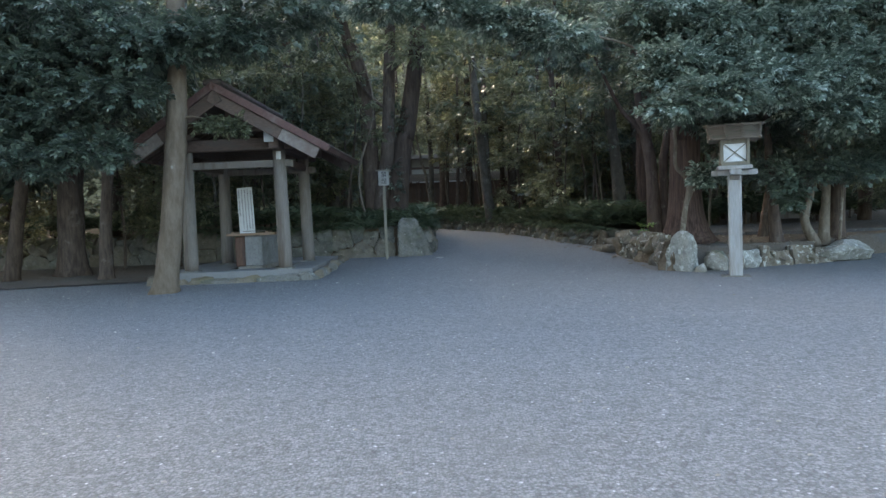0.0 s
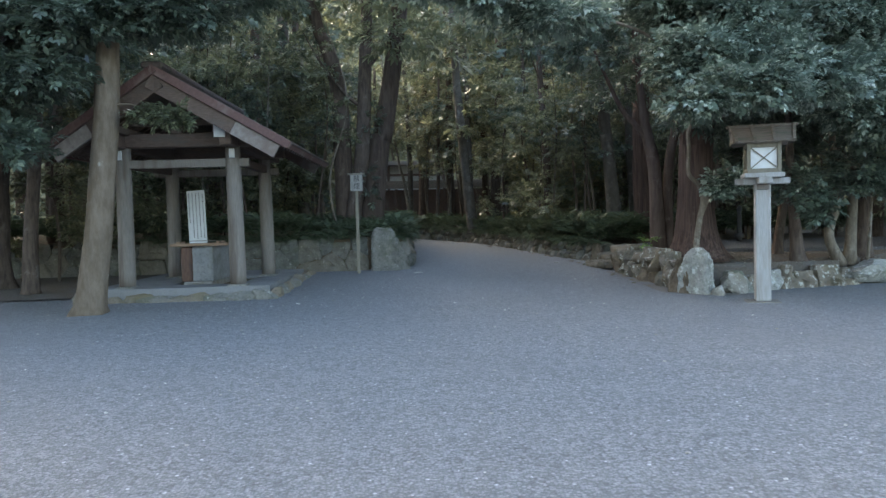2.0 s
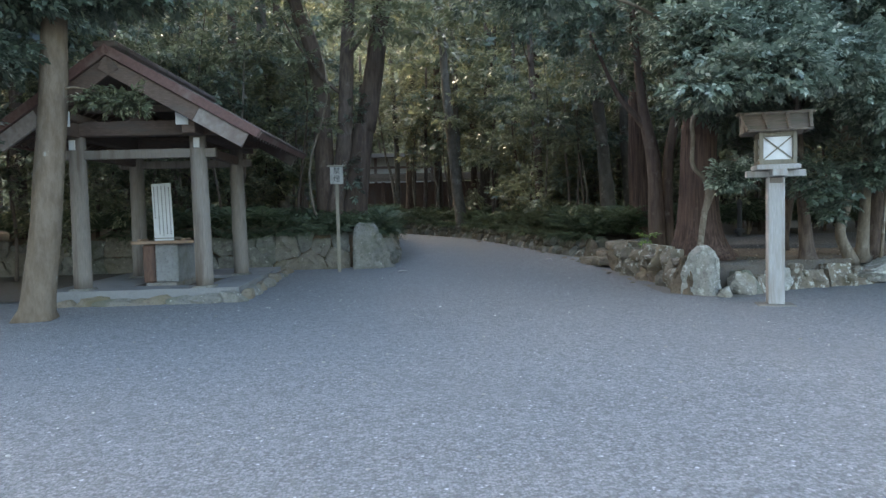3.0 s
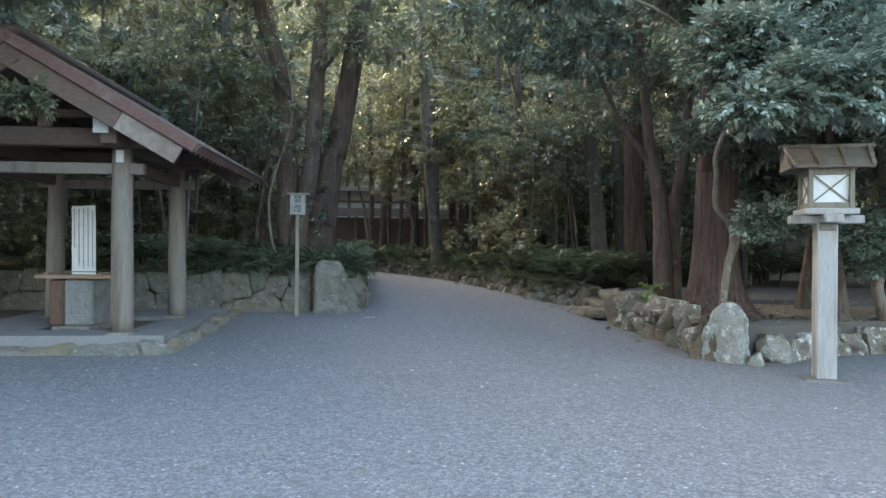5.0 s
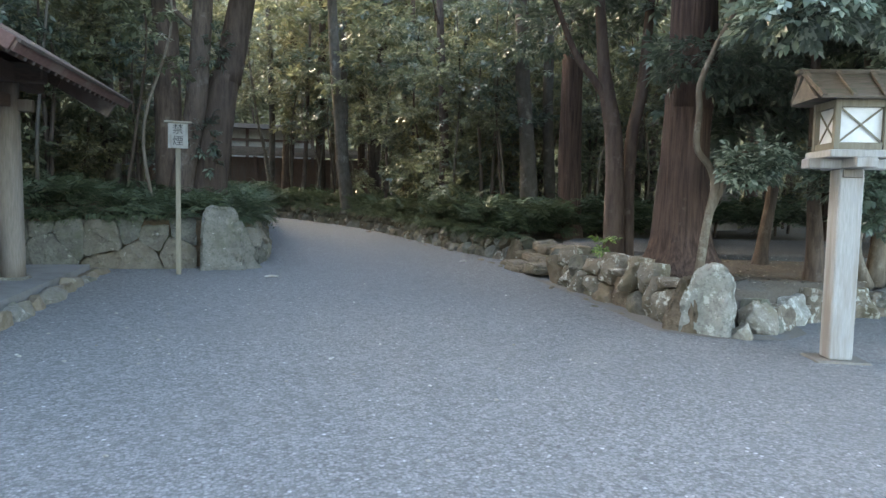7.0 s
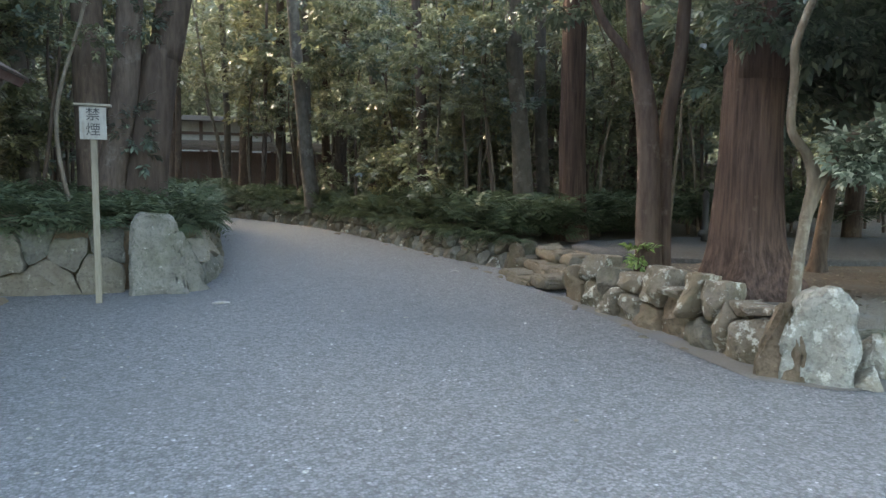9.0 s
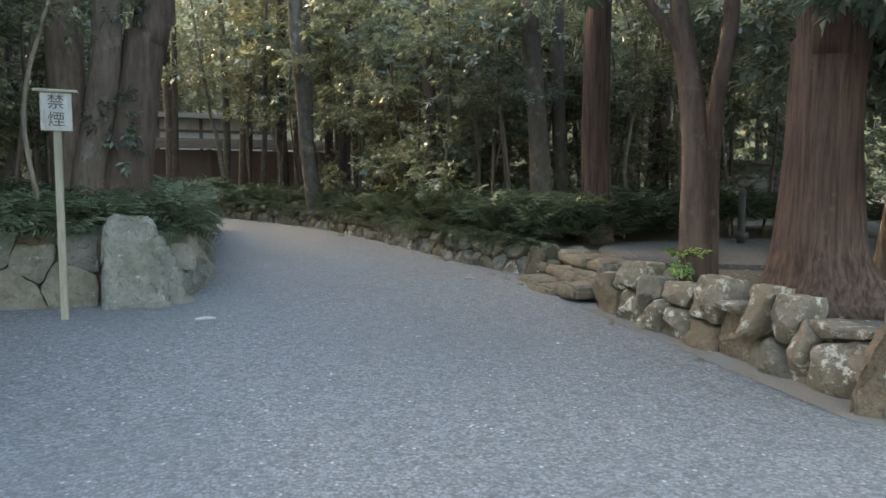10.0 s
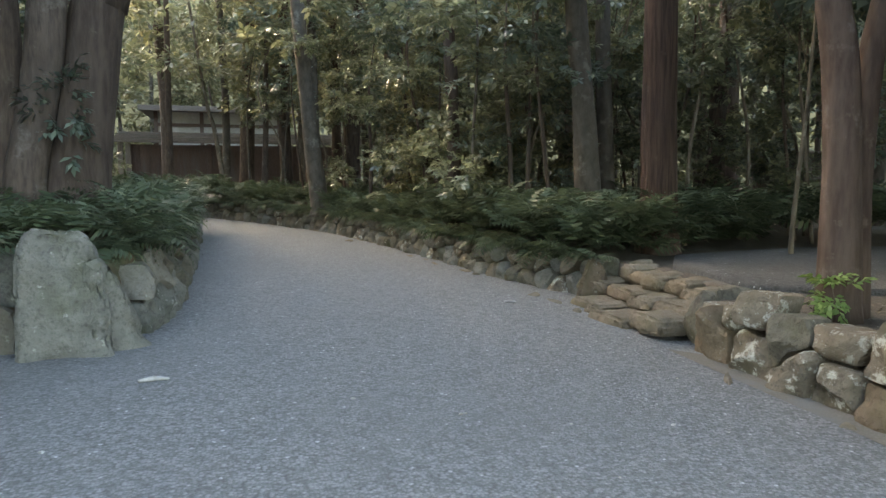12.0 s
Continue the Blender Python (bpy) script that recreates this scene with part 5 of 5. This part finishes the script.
for i in range(6):
    me = bpy.data.meshes.new("trunk")
    r = (0.07, 0.10, 0.13, 0.17, 0.2, 0.09)[i]
    bm = tube([(0, 0, -0.3), (RNG.normal(0, 0.08), RNG.normal(0, 0.08), 3.5), (RNG.normal(0, 0.35), RNG.normal(0, 0.3), 8), (RNG.normal(0, 0.6), RNG.normal(0, 0.6), 13.5)], [r * 1.15, r, r * 0.8, r * 0.4], 9, 0.08, 0.2, 4, i * 2.7, 4)
    bm.to_mesh(me)
    bm.free()
    me.materials.append((DARK_BARK, BROWN_BARK, GREY_BARK, DARK_BARK, BROWN_BARK, PALE_BARK)[i])
    me.polygons.foreach_set("use_smooth", [True] * len(me.polygons))
    TRUNKS.append(me)


def wood_tree(x, y, z, i):
    root = empty("woodland_tree", x, y, z, ("dark slender evergreen in the wood", "brown evergreen in the wood", "grey-trunked evergreen in the wood", "dark stout evergreen in the wood", "brown stout evergreen in the wood", "pale thin evergreen in the wood")[i % 6], "tree", "woodland trees", RNG.uniform(0, 360))
    link_mesh("trunk", TRUNKS[i % 6], None, root)
    link_mesh("crown", HIGH[RNG.integers(0, 4)], None, root)


def shrub(x, y, z, leafy=None):
    root = empty("shrub", x, y, z, "leafy evergreen shrub under the trees", "shrub", "understorey shrubs", RNG.uniform(0, 360))
    s = RNG.uniform(0.75, 1.2)
    stem = link_mesh("stem", SHRUB_STEM, None, root)
    leaves = link_mesh("crown", leafy or LOW[RNG.integers(0, 4)], None, root)
    stem.scale = leaves.scale = (s, s, s)


SHRUB_STEM = bpy.data.meshes.new("stem")
bm = tube([(0, 0, -0.2), (0.05, 0.02, 1.2), (-0.05, 0.1, 2.6), (0.1, 0.1, 3.7)], [0.045, 0.04, 0.03, 0.012], 7, 0.05)
bm.to_mesh(SHRUB_STEM)
bm.free()
SHRUB_STEM.materials.append(BROWN_BARK)


def bed_height(x, y):
    if x < 0.5 and y < 35:
        return bed_z(x, y) if y > 18.6 else ground_z(x, y)
    return terrace_z(x, y)


def poisson(n, x0, x1, y0, y1, gap, taken):
    tries = 0
    out = []
    while len(out) < n and tries < n * 60:
        tries += 1
        x, y = RNG.uniform(x0, x1), RNG.uniform(y0, y1)
        if open_place(x, y) and all((x - a) ** 2 + (y - b) ** 2 > gap * gap for a, b in taken):
            taken.append((x, y))
            out.append((x, y))
    return out


TAKEN = [(6.77, 20.9), (6.36, 22.2), (7.43, 23.5), (5.05, 25.2), (2.96, 29.6), (-1.2, 20.7), (-0.7, 20.9), (-2.74, 23), (10.1, 24)]
k = 0
for zone in ((26, -16, -3, 25, 36, 1.6), (24, 8, 22, 26, 38, 1.7), (8, 2.5, 8, 31.5, 38, 1.6), (26, -22, 22, 34, 58, 2.2), (14, -18, -9, 18.8, 24, 1.6), (10, 14, 30, 21.5, 30, 2.0), (14, -10, 14, 55, 66, 2.4), (5, 3.5, 9, 36, 41, 1.6)):
    for x, y in poisson(*zone, TAKEN):
        wood_tree(x, y, bed_height(x, y), k)
        k += 1
for zone in ((34, -14, -2.6, 20.5, 32, 1.3), (38, 4.6, 17, 22.8, 36, 1.2), (14, -20, -9, 18.8, 22, 1.4), (7, 3.5, 9, 34, 41, 1.4), (10, 12, 26, 21.5, 25, 1.5)):
    for x, y in poisson(*zone, TAKEN):
        shrub(x, y, bed_height(x, y))


for i, (x, y) in enumerate(((5.6, 23.6), (6.4, 24.8), (4.9, 26.0), (4.0, 28.6), (6.0, 27.4), (8.6, 23.6), (11, 22.6), (-2.2, 22.4), (-3.6, 21.4), (-5.2, 21.0), (-4.2, 23.4), (-6.8, 21.2), (-10.4, 15.8), (-9.7, 16.9), (-11.6, 16.2), (-7.3, 17.4), (-12.6, 17), (-6.0, 17.6), (11.3, 15.0), (12.2, 15.8), (11.9, 16.9), (12.9, 17.8))):
    shrub(x, y, bed_height(x, y), DENSE[i % 3])


for x, y in ((13.4, 16.4), (15.2, 18.6), (13.2, 20.6), (16.8, 15.2), (17.5, 20), (15.5, 13.8), (19, 17)):
    wood_tree(x, y, ground_z(x, y), k)
    k += 1
# unseen trees added left and behind, to block skylight from the gravel's left
for x, y in ((-11, 9), (-12.5, 6), (-9.6, 4.6), (-8.2, 2), (-11, 2.4), (-7.6, -0.6), (-9.8, -2), (-8.4, -4.5), (-12.5, -1), (-7.8, -7.5), (-11, -6), (-15, 8.5), (-14.5, 3), (-9.5, -10), (-6.5, -10.5), (-5.8, -3.6), (-4.6, -6.8)):
    wood_tree(x, y, ground_z(x, y), k)
    k += 1
for x, y in ((14.2, 17.4), (14.4, 19.6), (15.6, 15.6), (13.0, 22.0), (16.4, 17.2)):
    shrub(x, y, ground_z(x, y))


SAPLINGS = []
for i in range(4):
    me = bpy.data.meshes.new("stem")
    bm = tube([(0, 0, -0.2), (RNG.normal(0, 0.12), RNG.normal(0, 0.12), 1.5), (RNG.normal(0, 0.3), RNG.normal(0, 0.3), 3.4), (RNG.normal(0, 0.5), RNG.normal(0, 0.5), 5.6)], [0.035, 0.03, 0.022, 0.008], 7, 0.05)
    bm.to_mesh(me)
    bm.free()
    me.materials.append((PALE_BARK, GREY_BARK, PALE_BARK, DARK_BARK)[i])
    me.polygons.foreach_set("use_smooth", [True] * len(me.polygons))
    SAPLINGS.append(me)
TWIGS = [scatter_crown("crown", (SPRAY_SMALL, 90), layered(0, 0, 2.4, 5.4, 0.8, 7, 0.25), leaf, 1.0) for leaf in (LEAF_MID, LEAF_DARK)]
for zone in ((26, 4.8, 11, 21.4, 29, 0.5), (22, -10, -0.6, 19.4, 27, 0.55), (10, 0.5, 5, 31, 38, 0.5)):
    for x, y in poisson(*zone, TAKEN):
        i = int(RNG.integers(0, 4))
        root = empty("sapling", x, y, bed_height(x, y), ("thin pale sapling among the ferns", "thin grey sapling among the ferns", "thin pale sapling among the ferns", "thin dark sapling among the ferns")[i], "tree", "understorey saplings", RNG.uniform(0, 360))
        link_mesh("stem", SAPLINGS[i], None, root)
        link_mesh("crown", TWIGS[i % 2], None, root)


def sprout(x, y, z):
    root = empty("sprout", x, y, z, "small fresh green sprout at the tree's foot", "plant")
    part("stem", tube([(0, 0, 0), (0.02, 0, 0.15), (0.0, 0.02, 0.32)], [0.008, 0.006, 0.003], 6, 0), PALE_BARK, root)
    crown("leaves", SPRAY_NEAR, 16, [(0, 0, 0.25, 0.12, 0.1, 0.16)], LEAF_FRESH, root, 0.8)


sprout(5.28, 16.3, 0.72)


# ---- far woods and undergrowth ----
def far_woods():
    pts = []
    for _ in range(520):
        a = RNG.uniform(-1.15, 1.2)
        r = RNG.uniform(46, 66)
        x, y = 2 + r * math.sin(a), 8 + r * math.cos(a)
        if -6 < x < 9 and y < 54:
            continue
        z = RNG.uniform(0.5, 5) if RNG.random() < 0.4 else RNG.uniform(4, 27)
        s = RNG.uniform(1.6, 3.4)
        pts.append((x, y, z, s, s, s * RNG.uniform(0.5, 0.9)))
    for _ in range(70):
        s = RNG.uniform(1.8, 3.2)
        pts.append((RNG.uniform(-12, 13), RNG.uniform(56, 64), RNG.uniform(1, 21), s, s, s * 0.7))
    ob = crown("far_woods", SPRAY_FAR, 15000, pts, LEAF_WARM, None, 1.7)
    tagged(ob, "dense evergreen woods closing the distance", "woods", "", "stuff")


far_woods()


def far_backdrop():
    """An added, faintly glowing backdrop that closes the view beyond the trees, its top an uneven line of crowns."""
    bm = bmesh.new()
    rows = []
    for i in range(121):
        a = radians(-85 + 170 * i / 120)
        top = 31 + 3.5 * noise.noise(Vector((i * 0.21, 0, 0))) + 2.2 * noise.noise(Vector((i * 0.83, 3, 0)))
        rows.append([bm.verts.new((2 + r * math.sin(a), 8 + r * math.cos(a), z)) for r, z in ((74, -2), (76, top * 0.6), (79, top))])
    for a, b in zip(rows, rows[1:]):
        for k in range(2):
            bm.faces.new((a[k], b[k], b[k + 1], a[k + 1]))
    tagged(part("backdrop", bm, GLOWING_BACKDROP, None, "", True), "added olive backdrop far behind the trees, its faint glow standing in for haze", "hillside", "", "structure")


far_backdrop()


def undergrowth(name, places, label, size=1.0, low=-0.05, high=0.85):
    n = len(places)
    fr = frond(9, 0.38, 0.17)
    per = 7
    where = np.repeat(np.array(places), per, axis=0)
    yaw = np.tile(np.arange(per) * 2 * math.pi / per, n) + RNG.uniform(0, 0.8, n * per)
    me = scatter(name, fr, where, yaw, RNG.uniform(low, high, n * per), size * np.repeat(RNG.uniform(0.65, 1.5, n), per) * RNG.uniform(0.75, 1.3, n * per), RNG.normal(0, 0.3, n * per))
    return tagged(link_mesh(name, me, FERN), label, "ferns", "", "stuff")


def fern_places(count, x0, x1, y0, y1, ok, lift=0.12):
    out = []
    while len(out) < count:
        x, y = RNG.uniform(x0, x1), RNG.uniform(y0, y1)
        if ok(x, y):
            out.append((x, y, bed_height(x, y) + lift + 0.26 * RNG.random()))
    return out


def right_bed(x, y):
    edge = np.interp(y, [19.9, 21, 23, 24.5, 27.3, 29.4, 30.9, 33.2, 35, 37.5, 39.5], [5.5, 5.05, 4.65, 4.4, 3.8, 3.1, 2.3, 0.9, -0.6, -3.8, -9])
    back = np.interp(y, [19.9, 20.4, 21.5, 24], [5.6, 6.6, 9, 14])
    return edge - 0.12 < x < min(back, edge + 4.5)


undergrowth("fern_bed", fern_places(1150, -9, 14, 20.1, 38, right_bed, 0.12), "dense green ferns spilling over the low curving wall", 1.05)
undergrowth("fern_bed", fern_places(300, 4.3, 8.2, 20.2, 25, lambda x, y: right_bed(x - 0.1, y), 0.34), "tall green ferns mounding above the low curving wall", 1.15)
undergrowth("fern_bed", fern_places(640, -2.6, 0.25, 18.7, 30, lambda x, y: x < np.interp(y, [18.7, 19.0, 19.5, 25, 29, 32], [-0.6, 0.08, 0.3, 0.24, 0.05, -1.6]), 0.08), "dense green ferns crowding the bed behind the standing stone", 0.95)
undergrowth("fern_bed", fern_places(380, -11, -2.4, 18.7, 21.5, lambda x, y: True, 0.2), "dark ferns and low leaves behind the retaining wall", 1.0)
undergrowth("fern_bed", fern_places(260, 6.6, 14, 20.4, 23.0, lambda x, y: y > np.interp(x, [6.6, 9, 14], [20.5, 21.0, 20.4]), 0.32), "broad dark ferns along the side path", 1.35)


undergrowth("fern_fringe", [(x, y + 0.1 + RNG.normal(0, 0.05), bed_z(x, y + 0.2) + 0.1) for x, y, _ in along(LEFT_WALL[1:], 0.09) if x < -0.75], "ferns drooping over the straight retaining wall", 0.85, -0.6, 0.5)
undergrowth("fern_fringe", [(x - 0.12 + RNG.normal(0, 0.04), y, bed_z(x - 0.1, y) + 0.06) for x, y, _ in along([(0.0, 18.8)] + LEFT_CURVE[1:5], 0.07)], "ferns drooping over the bending wall's edge", 0.8, -0.6, 0.4)
undergrowth("fern_fringe", [(x + 0.08 + RNG.normal(0, 0.05), y, terrace_z(x + 0.1, y) + 0.08) for x, y, _ in along(CURVE_WALL[:9], 0.09)], "ferns drooping over the curving wall's edge", 0.85, -0.6, 0.45)


def pebbles():
    """A few loose white pebbles on the gravel."""
    bm = bmesh.new()
    for i in range(380):
        x, y = RNG.uniform(-7, 5.5), RNG.uniform(1.5, 17)
        if x > 4.3 and y > 12.5 or x < -1.8 and y > 13.3:
            continue
        s = RNG.uniform(0.006, 0.016)
        bmesh.ops.create_icosphere(bm, subdivisions=1, radius=s, matrix=Matrix.Translation((x, y, ground_z(x, y) + s * 0.4)) @ Matrix.Diagonal((1.3, 0.9, 0.6, 1)))
    ob = part("loose_pebbles", bm, ROCK_WHITE, None, "", True)
    tagged(ob, "scattered loose pale pebbles lying on the gravel", "pebbles", "", "stuff")


pebbles()


def fallen_leaves():
    """Dry leaves lying on the terrace earth under the trees."""
    n = 700
    v = np.array([(0, 0, 0), (0.03, 0.016, 0.006), (0.065, 0, 0.0), (0.03, -0.016, 0.006)])
    places = []
    while len(places) < n:
        x, y = RNG.uniform(5.1, 9.3), RNG.uniform(13.6, 17.2)
        if y > 13.6 + 0.25 * max(0, x - 5.2) and (x - 5.74) ** 2 + (y - 14.98) ** 2 > 0.3:
            places.append((x, y, terrace_z(x, y) + 0.012))
    me = scatter("fallen_leaves", (v, np.array([(0, 1, 2, 3)])), places, RNG.uniform(0, 6.28, n), RNG.normal(0, 0.15, n), RNG.uniform(0.6, 1.3, n), RNG.normal(0, 0.3, n))
    tagged(link_mesh("fallen_leaves", me, DRY_LEAF), "dry pale leaves scattered over the terrace earth", "leaves", "", "stuff")


fallen_leaves()
